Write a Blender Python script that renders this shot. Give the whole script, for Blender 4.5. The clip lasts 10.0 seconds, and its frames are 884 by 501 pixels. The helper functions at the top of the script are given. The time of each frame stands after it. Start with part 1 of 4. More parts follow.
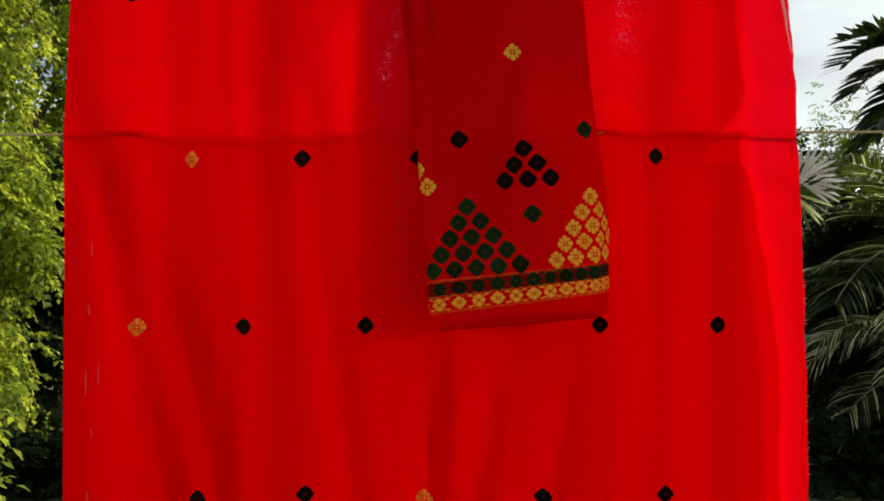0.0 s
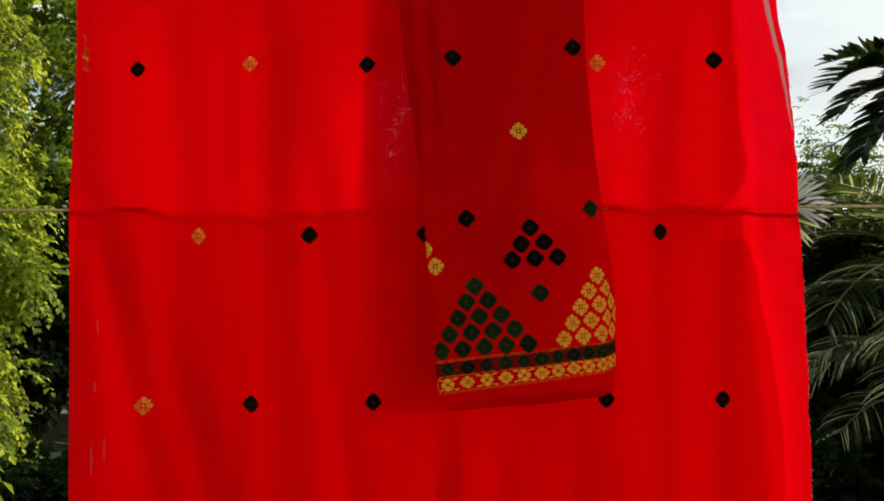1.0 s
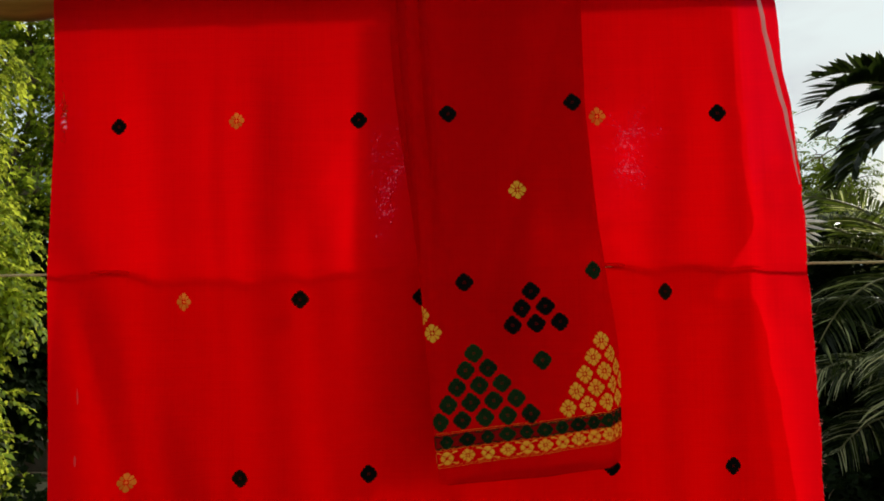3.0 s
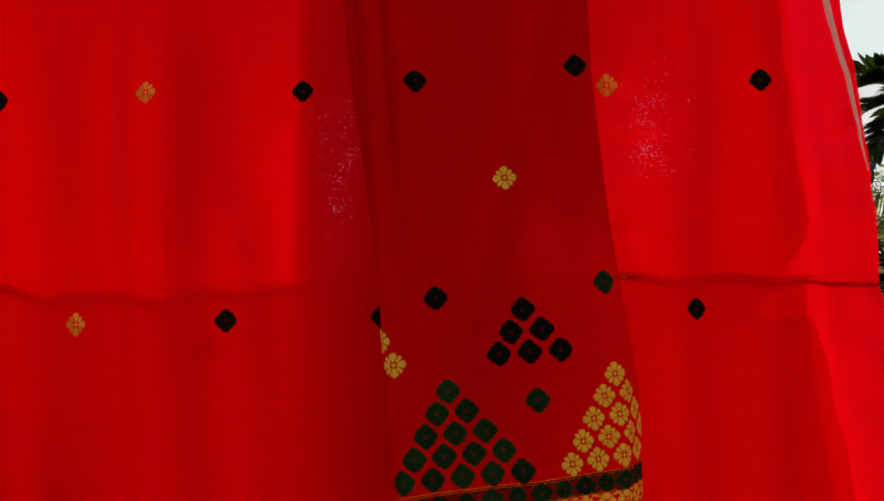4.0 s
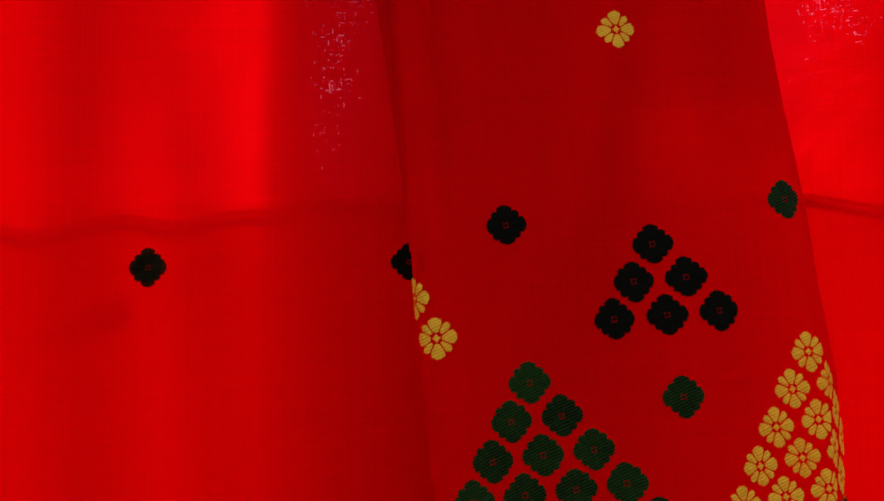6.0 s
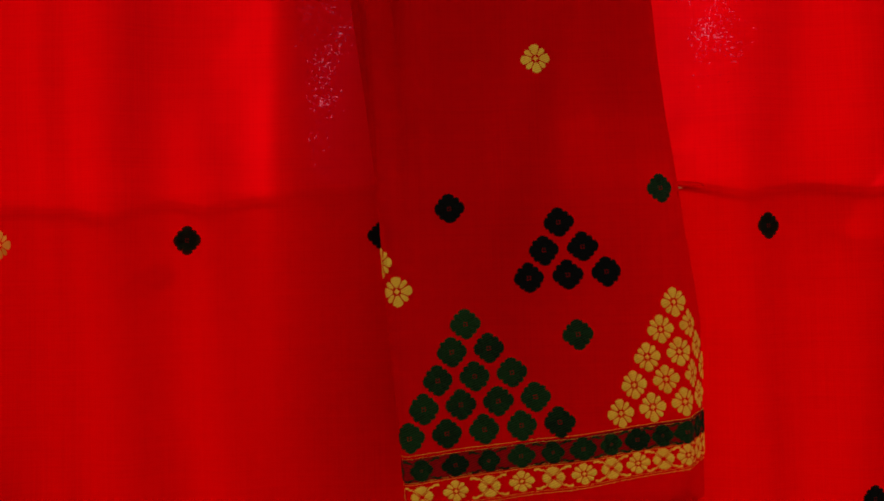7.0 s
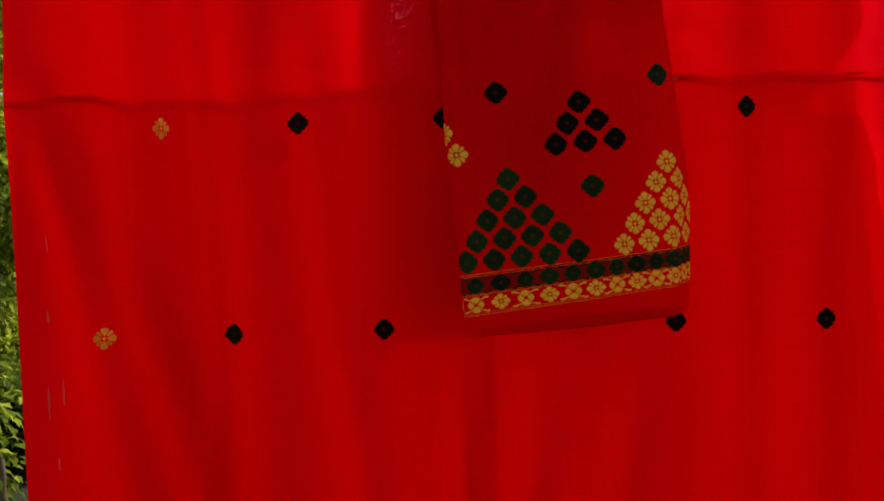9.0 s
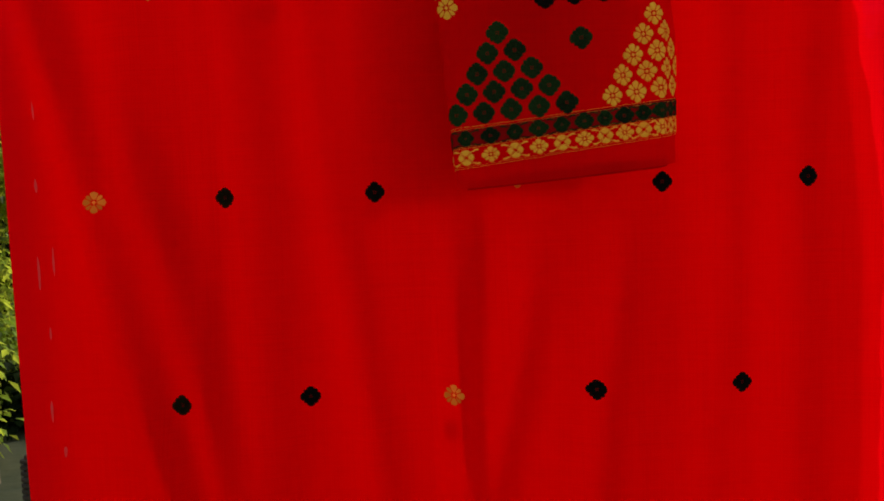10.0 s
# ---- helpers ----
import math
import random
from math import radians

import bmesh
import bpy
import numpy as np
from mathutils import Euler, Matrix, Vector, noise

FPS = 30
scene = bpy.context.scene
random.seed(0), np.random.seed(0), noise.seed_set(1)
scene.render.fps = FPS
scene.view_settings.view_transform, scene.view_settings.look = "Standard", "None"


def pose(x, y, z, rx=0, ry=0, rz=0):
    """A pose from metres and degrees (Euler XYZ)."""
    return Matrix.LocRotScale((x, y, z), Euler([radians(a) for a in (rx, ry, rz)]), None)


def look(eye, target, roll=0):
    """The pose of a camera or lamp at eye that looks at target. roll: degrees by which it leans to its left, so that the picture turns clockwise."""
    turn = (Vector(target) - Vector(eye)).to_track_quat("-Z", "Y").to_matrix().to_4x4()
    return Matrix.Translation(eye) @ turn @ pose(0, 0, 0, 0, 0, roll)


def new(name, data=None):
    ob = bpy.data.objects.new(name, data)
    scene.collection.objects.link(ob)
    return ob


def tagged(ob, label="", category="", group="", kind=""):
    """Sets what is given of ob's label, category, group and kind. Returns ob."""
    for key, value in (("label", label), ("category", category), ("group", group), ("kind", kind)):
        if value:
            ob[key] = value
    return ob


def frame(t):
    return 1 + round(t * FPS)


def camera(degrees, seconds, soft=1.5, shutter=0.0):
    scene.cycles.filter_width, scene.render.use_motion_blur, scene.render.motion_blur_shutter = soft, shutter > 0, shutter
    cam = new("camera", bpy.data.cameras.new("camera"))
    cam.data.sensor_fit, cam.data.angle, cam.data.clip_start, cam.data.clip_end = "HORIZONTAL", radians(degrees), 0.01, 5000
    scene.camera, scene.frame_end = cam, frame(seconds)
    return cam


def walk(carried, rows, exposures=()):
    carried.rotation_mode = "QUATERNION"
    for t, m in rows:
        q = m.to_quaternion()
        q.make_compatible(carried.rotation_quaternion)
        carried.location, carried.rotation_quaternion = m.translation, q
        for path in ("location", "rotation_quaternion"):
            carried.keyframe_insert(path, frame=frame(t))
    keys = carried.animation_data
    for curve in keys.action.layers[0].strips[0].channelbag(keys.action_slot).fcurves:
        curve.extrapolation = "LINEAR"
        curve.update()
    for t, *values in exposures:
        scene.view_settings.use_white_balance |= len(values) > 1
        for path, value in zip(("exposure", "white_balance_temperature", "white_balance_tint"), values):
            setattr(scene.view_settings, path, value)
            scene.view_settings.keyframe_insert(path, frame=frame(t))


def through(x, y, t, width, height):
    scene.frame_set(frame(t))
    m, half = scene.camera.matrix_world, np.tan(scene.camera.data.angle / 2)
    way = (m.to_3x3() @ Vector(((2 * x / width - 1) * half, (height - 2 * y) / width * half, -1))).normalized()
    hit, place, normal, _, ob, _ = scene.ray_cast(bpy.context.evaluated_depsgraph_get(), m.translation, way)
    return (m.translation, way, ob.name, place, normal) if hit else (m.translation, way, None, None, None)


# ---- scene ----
cam = camera(64.0, 10.0, soft=1.8)
PATH = [
    (0, (0.015, -0.017, 1.319), (-0.01, 1.982, 1.375), 0.1),
    (0.5, (-0.002, -0.022, 1.371), (-0.011, 1.977, 1.441), -0.1),
    (1, (-0.013, -0.026, 1.425), (-0.007, 1.973, 1.504), -0.2),
    (1.5, (-0.032, -0.038, 1.473), (-0.008, 1.96, 1.56), -0.4),
    (2, (-0.043, -0.039, 1.496), (-0.007, 1.958, 1.596), -0.5),
    (2.5, (-0.041, -0.03, 1.502), (0.0, 1.966, 1.613), -0.6),
    (2.7, (-0.036, -0.021, 1.5), (0.003, 1.975, 1.613), -0.7),
    (3.8, (0.023, 0.203, 1.527), (0.042, 2.2, 1.628), -1.2),
    (4, (0.025, 0.253, 1.514), (0.051, 2.248, 1.651), -1.1),
    (4.5, (0.011, 0.356, 1.506), (0.037, 2.349, 1.663), -1.2),
    (5, (-0.025, 0.483, 1.486), (0.012, 2.474, 1.672), -1.2),
    (5.2, (-0.042, 0.534, 1.479), (0.031, 2.523, 1.676), -1.2),
    (6.3, (-0.039, 0.583, 1.466), (0.074, 2.577, 1.58), -1.1),
    (6.5, (-0.02, 0.54, 1.466), (0.058, 2.536, 1.565), -1.0),
    (7, (0.005, 0.416, 1.463), (0.053, 2.415, 1.512), -1.2),
    (7.5, (0.027, 0.303, 1.466), (0.002, 2.303, 1.483), -1.4),
    (8, (0.032, 0.234, 1.46), (-0.034, 2.233, 1.461), -1.4),
    (8.5, (0.018, 0.212, 1.423), (-0.06, 2.211, 1.392), -1.3),
    (9, (-0.009, 0.203, 1.363), (-0.084, 2.201, 1.289), -1.5),
    (9.5, (-0.019, 0.188, 1.306), (-0.076, 2.184, 1.196), -1.7),
    (10, (-0.022, 0.187, 1.216), (-0.05, 2.182, 1.082), -1.8),
]
EXPOSURES = [(0, -0.23), (1, -0.24), (2.5, -0.33), (4, -0.44), (4.5, -0.62), (5, -1.14), (5.2, -1.14), (6.3, 0.20), (6.5, 0.10), (7, -0.30), (7.5, -0.76), (8, -0.74), (9, -0.54), (10, -0.40)]
walk(cam, [(t, look(eye, target, roll)) for t, eye, target, roll in PATH], EXPOSURES)

# ---- sky and sun ----
SUN_AZ, SUN_EL = 52.0, 27.0      # degrees clockwise from +y, and above the horizon
world = bpy.data.worlds.new("sky")
scene.world = world
world.use_nodes = True
wn, wl = world.node_tree.nodes, world.node_tree.links
sky = wn.new("ShaderNodeTexSky")
sky.sky_type, sky.sun_disc = "NISHITA", False
sky.sun_elevation, sky.sun_rotation = radians(SUN_EL), radians(SUN_AZ)
sky.dust_density = 1.5
w_coord = wn.new("ShaderNodeTexCoord")
w_map = wn.new("ShaderNodeMapping")
w_map.inputs["Scale"].default_value = (1.6, 1.6, 5.0)
w_noise = wn.new("ShaderNodeTexNoise")
w_noise.inputs["Scale"].default_value, w_noise.inputs["Detail"].default_value = 2.2, 6
w_ramp = wn.new("ShaderNodeValToRGB")
w_ramp.color_ramp.elements[0].position, w_ramp.color_ramp.elements[1].position = 0.36, 0.60
w_mix = wn.new("ShaderNodeMixRGB")
w_mix.inputs["Color2"].default_value = (12.2, 13.5, 13.4, 1)   # bright thin cloud
w_back = wn["Background"]
w_back.inputs["Strength"].default_value = 0.085
wl.new(w_coord.outputs["Generated"], w_map.inputs["Vector"])
wl.new(w_map.outputs["Vector"], w_noise.inputs["Vector"])
wl.new(w_noise.outputs["Fac"], w_ramp.inputs["Fac"])
wl.new(w_ramp.outputs["Color"], w_mix.inputs["Fac"])
wl.new(sky.outputs["Color"], w_mix.inputs["Color1"])
wl.new(w_mix.outputs["Color"], w_back.inputs["Color"])

sun = new("sun", bpy.data.lights.new("sun", "SUN"))
sun.data.energy, sun.data.angle, sun.data.color = 4.6, radians(4.0), (1.0, 0.93, 0.80)
sun_from = Vector((math.sin(radians(SUN_AZ)) * math.cos(radians(SUN_EL)),
                   math.cos(radians(SUN_AZ)) * math.cos(radians(SUN_EL)), math.sin(radians(SUN_EL))))
sun.matrix_basis = look(sun_from * 30, (0, 0, 0))


# ---- materials ----
def graph(name):
    m = bpy.data.materials.new(name)
    m.use_nodes = True
    n, l = m.node_tree.nodes, m.node_tree.links
    return m, n, l, n["Principled BSDF"], n["Material Output"]


def noise_node(n, l, scale, detail=4, stretch=(1, 1, 1), rough=0.55):
    tc, mp, tx = n.new("ShaderNodeTexCoord"), n.new("ShaderNodeMapping"), n.new("ShaderNodeTexNoise")
    mp.inputs["Scale"].default_value = stretch
    tx.inputs["Scale"].default_value, tx.inputs["Detail"].default_value, tx.inputs["Roughness"].default_value = scale, detail, rough
    l.new(tc.outputs["Object"], mp.inputs["Vector"])
    l.new(mp.outputs["Vector"], tx.inputs["Vector"])
    return tx.outputs["Fac"]


def ramp(n, l, fac, *stops):
    r = n.new("ShaderNodeValToRGB")
    while len(r.color_ramp.elements) < len(stops):
        r.color_ramp.elements.new(0.5)
    for e, (p, c) in zip(r.color_ramp.elements, stops):
        e.position = p
        e.color = (*c, 1) if len(c) == 3 else c
    l.new(fac, r.inputs["Fac"])
    return r.outputs["Color"]


def grey(v):
    return (v, v, v)


def calc(n, l, op, a, b):
    m = n.new("ShaderNodeMath")
    m.operation = op
    for i, v in enumerate((a, b)):
        if isinstance(v, (int, float)):
            m.inputs[i].default_value = v
        else:
            l.new(v, m.inputs[i])
    return m.outputs[0]


def bump(n, l, height, strength, distance):
    b = n.new("ShaderNodeBump")
    b.inputs["Strength"].default_value, b.inputs["Distance"].default_value = strength, distance
    l.new(height, b.inputs["Height"])
    return b.outputs["Normal"]


OPEN_WEAVE = 0.668      # how rare the open places are
# where the weave is opened so bright specks show through: middle x, z, half width, half height, how far
OPEN_SPOTS = [(-0.085, 1.68, 0.062, 0.19, 0.190), (0.29, 1.72, 0.10, 0.20, 0.188), (-0.588, 1.78, 0.009, 0.10, 0.25)]


def cloth_material(name, red, sheer, through=0.56, specks=0.0, tint=(1, 0.75, 0.8), rare=OPEN_WEAVE, pass_on=1.0):
    """Thin handloom silk: lets light through, with an open weave that shows specks of what is bright behind it."""
    m, n, l, p, out = graph(name)
    slub_h = noise_node(n, l, 16, 6, (0.6, 1, 60), 0.7)
    slub_v = noise_node(n, l, 16, 6, (60, 1, 0.5), 0.7)
    cloud = noise_node(n, l, 3.2, 3, (1.6, 1, 0.5))
    weave = calc(n, l, "ADD", slub_h, slub_v)
    tone = calc(n, l, "ADD", calc(n, l, "MULTIPLY", weave, 0.40), calc(n, l, "MULTIPLY", cloud, 0.4))
    col = ramp(n, l, tone, (0.40, tuple(c * 0.86 for c in red)), (0.62, red), (0.80, tuple(min(1, c * 1.06) for c in red)))
    nrm = bump(n, l, weave, 0.18, 0.0004)
    dif, tra, glo, clear = (n.new(k) for k in ("ShaderNodeBsdfDiffuse", "ShaderNodeBsdfTranslucent", "ShaderNodeBsdfGlossy", "ShaderNodeBsdfTransparent"))
    dim = n.new("ShaderNodeMixRGB")
    dim.blend_type = "MULTIPLY"
    dim.inputs[0].default_value, dim.inputs[2].default_value = 1.0, (pass_on, pass_on, pass_on, 1)
    l.new(col, dim.inputs[1])
    l.new(col, dif.inputs["Color"]), l.new(dim.outputs[0], tra.inputs["Color"])
    for s in (dif, tra):
        l.new(nrm, s.inputs["Normal"])
    glo.inputs["Color"].default_value, glo.inputs["Roughness"].default_value = (0.9, 0.1, 0.15, 1), 0.5
    l.new(nrm, glo.inputs["Normal"])
    a, b, c = (n.new("ShaderNodeMixShader") for _ in range(3))
    a.inputs[0].default_value, b.inputs[0].default_value = through, 0.004
    l.new(dif.outputs[0], a.inputs[1]), l.new(tra.outputs[0], a.inputs[2])
    l.new(a.outputs[0], b.inputs[1]), l.new(glo.outputs[0], b.inputs[2])
    # open places in the weave: short loose gaps along both threads
    gap_v = noise_node(n, l, 190, 2, (3.6, 0, 0.8))
    gap_h = noise_node(n, l, 180, 2, (0.9, 0, 3.6))
    where = noise_node(n, l, 26, 3, (1, 0, 1))
    tc, sep = n.new("ShaderNodeTexCoord"), n.new("ShaderNodeSeparateXYZ")
    l.new(tc.outputs["Object"], sep.inputs[0])
    # extra opening of the weave at the chosen spots
    worn = 0.0
    for cx, cz, rx, rz, far in OPEN_SPOTS:
        dx = calc(n, l, "MULTIPLY", calc(n, l, "SUBTRACT", sep.outputs["X"], cx), 1 / rx)
        dz = calc(n, l, "MULTIPLY", calc(n, l, "SUBTRACT", sep.outputs["Z"], cz), 1 / rz)
        d2 = calc(n, l, "ADD", calc(n, l, "MULTIPLY", dx, dx), calc(n, l, "MULTIPLY", dz, dz))
        worn = calc(n, l, "MAXIMUM", worn, calc(n, l, "MULTIPLY", calc(n, l, "POWER", 2.718, calc(n, l, "MULTIPLY", d2, -1.0)), far))
    gaps = calc(n, l, "ADD", calc(n, l, "MULTIPLY", calc(n, l, "MAXIMUM", gap_v, gap_h), 0.6), calc(n, l, "MULTIPLY", where, 0.22))
    gaps = calc(n, l, "ADD", gaps, worn)
    fac = ramp(n, l, gaps, (0.0, grey(sheer)), (rare, grey(sheer)), (rare + 0.05, grey(max(sheer, specks))))
    l.new(ramp(n, l, gaps, (0.0, tint), (rare, tint), (rare + 0.05, (1, 0.50, 0.58) if specks > sheer else tint)), clear.inputs["Color"])
    l.new(fac, c.inputs[0])
    l.new(b.outputs[0], c.inputs[1]), l.new(clear.outputs[0], c.inputs[2])
    l.new(c.outputs[0], out.inputs["Surface"])
    n.remove(p)
    return m


def thread_material(name, dark, light, rough=0.5, metal=0.0, gloss=0.15, through=None, uneven=0.0):
    """Laid thread: fine ribs across, a slow change of tone, and where uneven a tone of its own for each piece."""
    m, n, l, p, out = graph(name)
    t = noise_node(n, l, 900, 3, (1, 1, 0.25))
    big = noise_node(n, l, 45, 3)
    tc, mp, rib = n.new("ShaderNodeTexCoord"), n.new("ShaderNodeMapping"), n.new("ShaderNodeTexWave")
    mp.inputs["Rotation"].default_value = (0, radians(24), 0)
    rib.bands_direction = "Z"
    rib.inputs["Scale"].default_value, rib.inputs["Distortion"].default_value, rib.inputs["Detail"].default_value = 165, 2.5, 2
    l.new(tc.outputs["Object"], mp.inputs["Vector"])
    l.new(mp.outputs["Vector"], rib.inputs["Vector"])
    mix = calc(n, l, "ADD", calc(n, l, "MULTIPLY", t, 0.35), calc(n, l, "MULTIPLY", big, 0.35))
    mix = calc(n, l, "ADD", mix, calc(n, l, "MULTIPLY", rib.outputs["Fac"], 0.30))
    if uneven:
        info = n.new("ShaderNodeObjectInfo")
        mix = calc(n, l, "ADD", mix, calc(n, l, "MULTIPLY", calc(n, l, "SUBTRACT", info.outputs["Random"], 0.5), uneven))
    l.new(ramp(n, l, mix, (0.32, dark), (0.66, light)), p.inputs["Base Color"])
    p.inputs["Roughness"].default_value, p.inputs["Metallic"].default_value = rough, metal
    p.inputs["Specular IOR Level"].default_value = gloss
    l.new(bump(n, l, calc(n, l, "ADD", t, rib.outputs["Fac"]), 0.6, 0.0006), p.inputs["Normal"])
    if through:
        tra, a = n.new("ShaderNodeBsdfTranslucent"), n.new("ShaderNodeMixShader")
        tra.inputs["Color"].default_value = (*through, 1)
        a.inputs[0].default_value = 0.30
        l.new(p.outputs[0], a.inputs[1]), l.new(tra.outputs[0], a.inputs[2])
        l.new(a.outputs[0], out.inputs["Surface"])
    return m


def leaf_material(name, dark, light, through, rough=0.4, gloss=0.25, low=0.15, high=0.82, glint=None):
    """Leaf: a slightly glossy face, with light coming through the blade; every blade has its own tone, and a few can be
    painted pale as sun glints.
    """
    m, n, l, p, out = graph(name)
    geo = n.new("ShaderNodeNewGeometry")
    patch = noise_node(n, l, 1.3, 3)
    mix = calc(n, l, "ADD", calc(n, l, "MULTIPLY", geo.outputs["Random Per Island"], 0.6), calc(n, l, "MULTIPLY", patch, 0.4))
    pale = ((high + 0.01, light), (high + 0.03, glint)) if glint else ()
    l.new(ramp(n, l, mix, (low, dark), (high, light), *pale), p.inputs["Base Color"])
    p.inputs["Roughness"].default_value, p.inputs["Specular IOR Level"].default_value = rough, gloss
    tra, a = n.new("ShaderNodeBsdfTranslucent"), n.new("ShaderNodeMixShader")
    pale = ((high + 0.01, through), (high + 0.03, tuple(min(1, v * 2.2) for v in glint))) if glint else ()
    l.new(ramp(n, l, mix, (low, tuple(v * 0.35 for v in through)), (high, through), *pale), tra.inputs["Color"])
    a.inputs[0].default_value = 0.50
    l.new(p.outputs[0], a.inputs[1]), l.new(tra.outputs[0], a.inputs[2])
    l.new(a.outputs[0], out.inputs["Surface"])
    return m


def rough_material(name, dark, light, scale, stretch=(1, 1, 1), rough=0.8, depth=0.004):
    m, n, l, p, out = graph(name)
    f = noise_node(n, l, scale, 6, stretch)
    g = noise_node(n, l, scale * 0.13, 3, stretch)
    mix = calc(n, l, "ADD", calc(n, l, "MULTIPLY", f, 0.6), calc(n, l, "MULTIPLY", g, 0.4))
    l.new(ramp(n, l, mix, (0.33, dark), (0.66, light)), p.inputs["Base Color"])
    p.inputs["Roughness"].default_value = rough
    l.new(bump(n, l, f, 0.5, depth), p.inputs["Normal"])
    return m


RED = (0.88, 0.0004, 0.005)
SILK = cloth_material("red_silk", RED, 0.020, 0.74, 0.62, (1, 0.015, 0.20), OPEN_WEAVE, 0.90)
SILK_LINING = cloth_material("red_silk_lining", RED, 0.50, 0.66, 0.92, (0.95, 0.015, 0.17), 0.56)
SILK_LAP = cloth_material("red_silk_lap", RED, 0.50, 0.66, 0.80, (0.95, 0.015, 0.04))
SILK_DENSE = cloth_material("red_silk_dense", (0.90, 0.0004, 0.003), 0.18, 0.48, 0.18, (0.95, 0.01, 0.01))
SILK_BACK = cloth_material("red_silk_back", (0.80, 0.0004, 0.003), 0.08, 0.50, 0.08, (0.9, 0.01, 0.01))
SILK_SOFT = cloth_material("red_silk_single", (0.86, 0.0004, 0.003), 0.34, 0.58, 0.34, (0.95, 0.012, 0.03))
# dark, nearly opaque red: blocks light in a back fold, darkens the hem strip
SILK_OPAQUE = cloth_material("red_silk_opaque", (0.55, 0.0004, 0.002), 0.0, 0.10)
GOLD = thread_material("gold_thread", (0.84, 0.36, 0.010), (1.0, 0.80, 0.07), 0.5, 0.0, 0.18, (1.0, 0.58, 0.06))
# the same gold thread, tinted orange for the red light behind the cloth
GOLD_BACKLIT = leaf_material("gold_thread_backlit", (0.85, 0.30, 0.02), (1.0, 0.62, 0.08), (1.0, 0.42, 0.10), 0.6, 0.05)
WEFT_BACK = thread_material("red_weft_back", (0.20, 0.001, 0.002), (0.36, 0.002, 0.004), 0.8, 0.0, 0.05)
BLACK = thread_material("black_thread", (0.001, 0.001, 0.001), (0.005, 0.005, 0.004), 0.8, 0.0, 0.05)
GREEN = thread_material("green_thread", (0.002, 0.003, 0.001), (0.010, 0.036, 0.006), 0.7, 0.0, 0.08, None, 0.22)
# dark thread of the front rows, browned by the red glow behind it
DARK_BACKLIT = thread_material("dark_thread_backlit", (0.004, 0.003, 0.002), (0.016, 0.016, 0.006), 0.8, 0.0, 0.05, (0.10, 0.004, 0.003))
PALE = leaf_material("pale_selvedge", (0.92, 0.62, 0.58), (1.0, 0.86, 0.80), (0.95, 0.7, 0.65), 0.7, 0.1)
FRAY = leaf_material("frayed_thread", (0.85, 0.10, 0.10), (0.95, 0.35, 0.30), (0.95, 0.30, 0.28), 0.7, 0.1)
FLECK = leaf_material("pale_slub", (0.80, 0.04, 0.05), (0.95, 0.16, 0.17), (0.95, 0.14, 0.15), 0.6, 0.05)
ROPE = thread_material("rope_fibre", (0.38, 0.30, 0.14), (0.68, 0.58, 0.34), 0.8)
BAMBOO = rough_material("bamboo_skin", (0.05, 0.020, 0.003), (0.50, 0.26, 0.045), 40, (0.04, 1, 1), 0.30, 0.004)
POST = rough_material("post_bamboo", (0.18, 0.10, 0.04), (0.42, 0.28, 0.12), 26, (1, 1, 0.06), 0.5, 0.0015)
BARK = rough_material("bark", (0.05, 0.035, 0.022), (0.20, 0.15, 0.10), 18, (1, 1, 0.25), 0.9, 0.01)
PALM_BARK = rough_material("palm_bark", (0.09, 0.08, 0.06), (0.26, 0.23, 0.18), 14, (0.3, 0.3, 2.5), 0.9, 0.008)
LEAF_BUSH = leaf_material("bush_leaf", (0.010, 0.026, 0.003), (0.20, 0.30, 0.03), (0.90, 0.98, 0.09), 0.45, 0.15, 0.25, 0.72)
LEAF_TREE = leaf_material("tree_leaf", (0.008, 0.020, 0.003), (0.09, 0.16, 0.012), (0.60, 0.74, 0.05), 0.5, 0.12, 0.25, 0.78)
# leaf green taken nearly to black, standing in for deep shade
LEAF_SHADED = leaf_material("shaded_leaf", (0.005, 0.012, 0.003), (0.016, 0.030, 0.006), (0.015, 0.025, 0.004), 0.6, 0.08)
# base near black for shade; the last colour paints sun glints on some leaflets
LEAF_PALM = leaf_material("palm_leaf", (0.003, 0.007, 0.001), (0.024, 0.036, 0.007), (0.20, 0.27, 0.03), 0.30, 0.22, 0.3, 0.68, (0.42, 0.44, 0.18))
LEAF_THIN = leaf_material("thin_leaf", (0.014, 0.034, 0.004), (0.07, 0.11, 0.012), (0.32, 0.42, 0.04), 0.5, 0.1)
# slightly brighter copy of the palm leaf, with its own painted glints
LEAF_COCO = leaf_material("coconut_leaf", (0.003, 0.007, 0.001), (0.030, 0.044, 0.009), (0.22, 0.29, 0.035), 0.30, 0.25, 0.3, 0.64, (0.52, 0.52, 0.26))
LEAF_ARECA = leaf_material("areca_leaf", (0.006, 0.012, 0.004), (0.022, 0.034, 0.008), (0.04, 0.06, 0.008), 0.35, 0.2)
DRY = leaf_material("dry_palm_leaf", (0.70, 0.60, 0.54), (0.92, 0.86, 0.80), (0.95, 0.88, 0.82), 0.5, 0.3)
RIB = rough_material("palm_rib", (0.10, 0.10, 0.03), (0.26, 0.24, 0.09), 30, (1, 1, 1), 0.5, 0.001)
WALLWASH = rough_material("old_limewash", (0.16, 0.13, 0.09), (0.34, 0.28, 0.20), 9, (1, 1, 1), 0.9, 0.004)
BOUNCE_PLASTER = rough_material("tan_plaster", (0.42, 0.34, 0.23), (0.58, 0.49, 0.36), 6, (1, 1, 1), 0.9, 0.002)
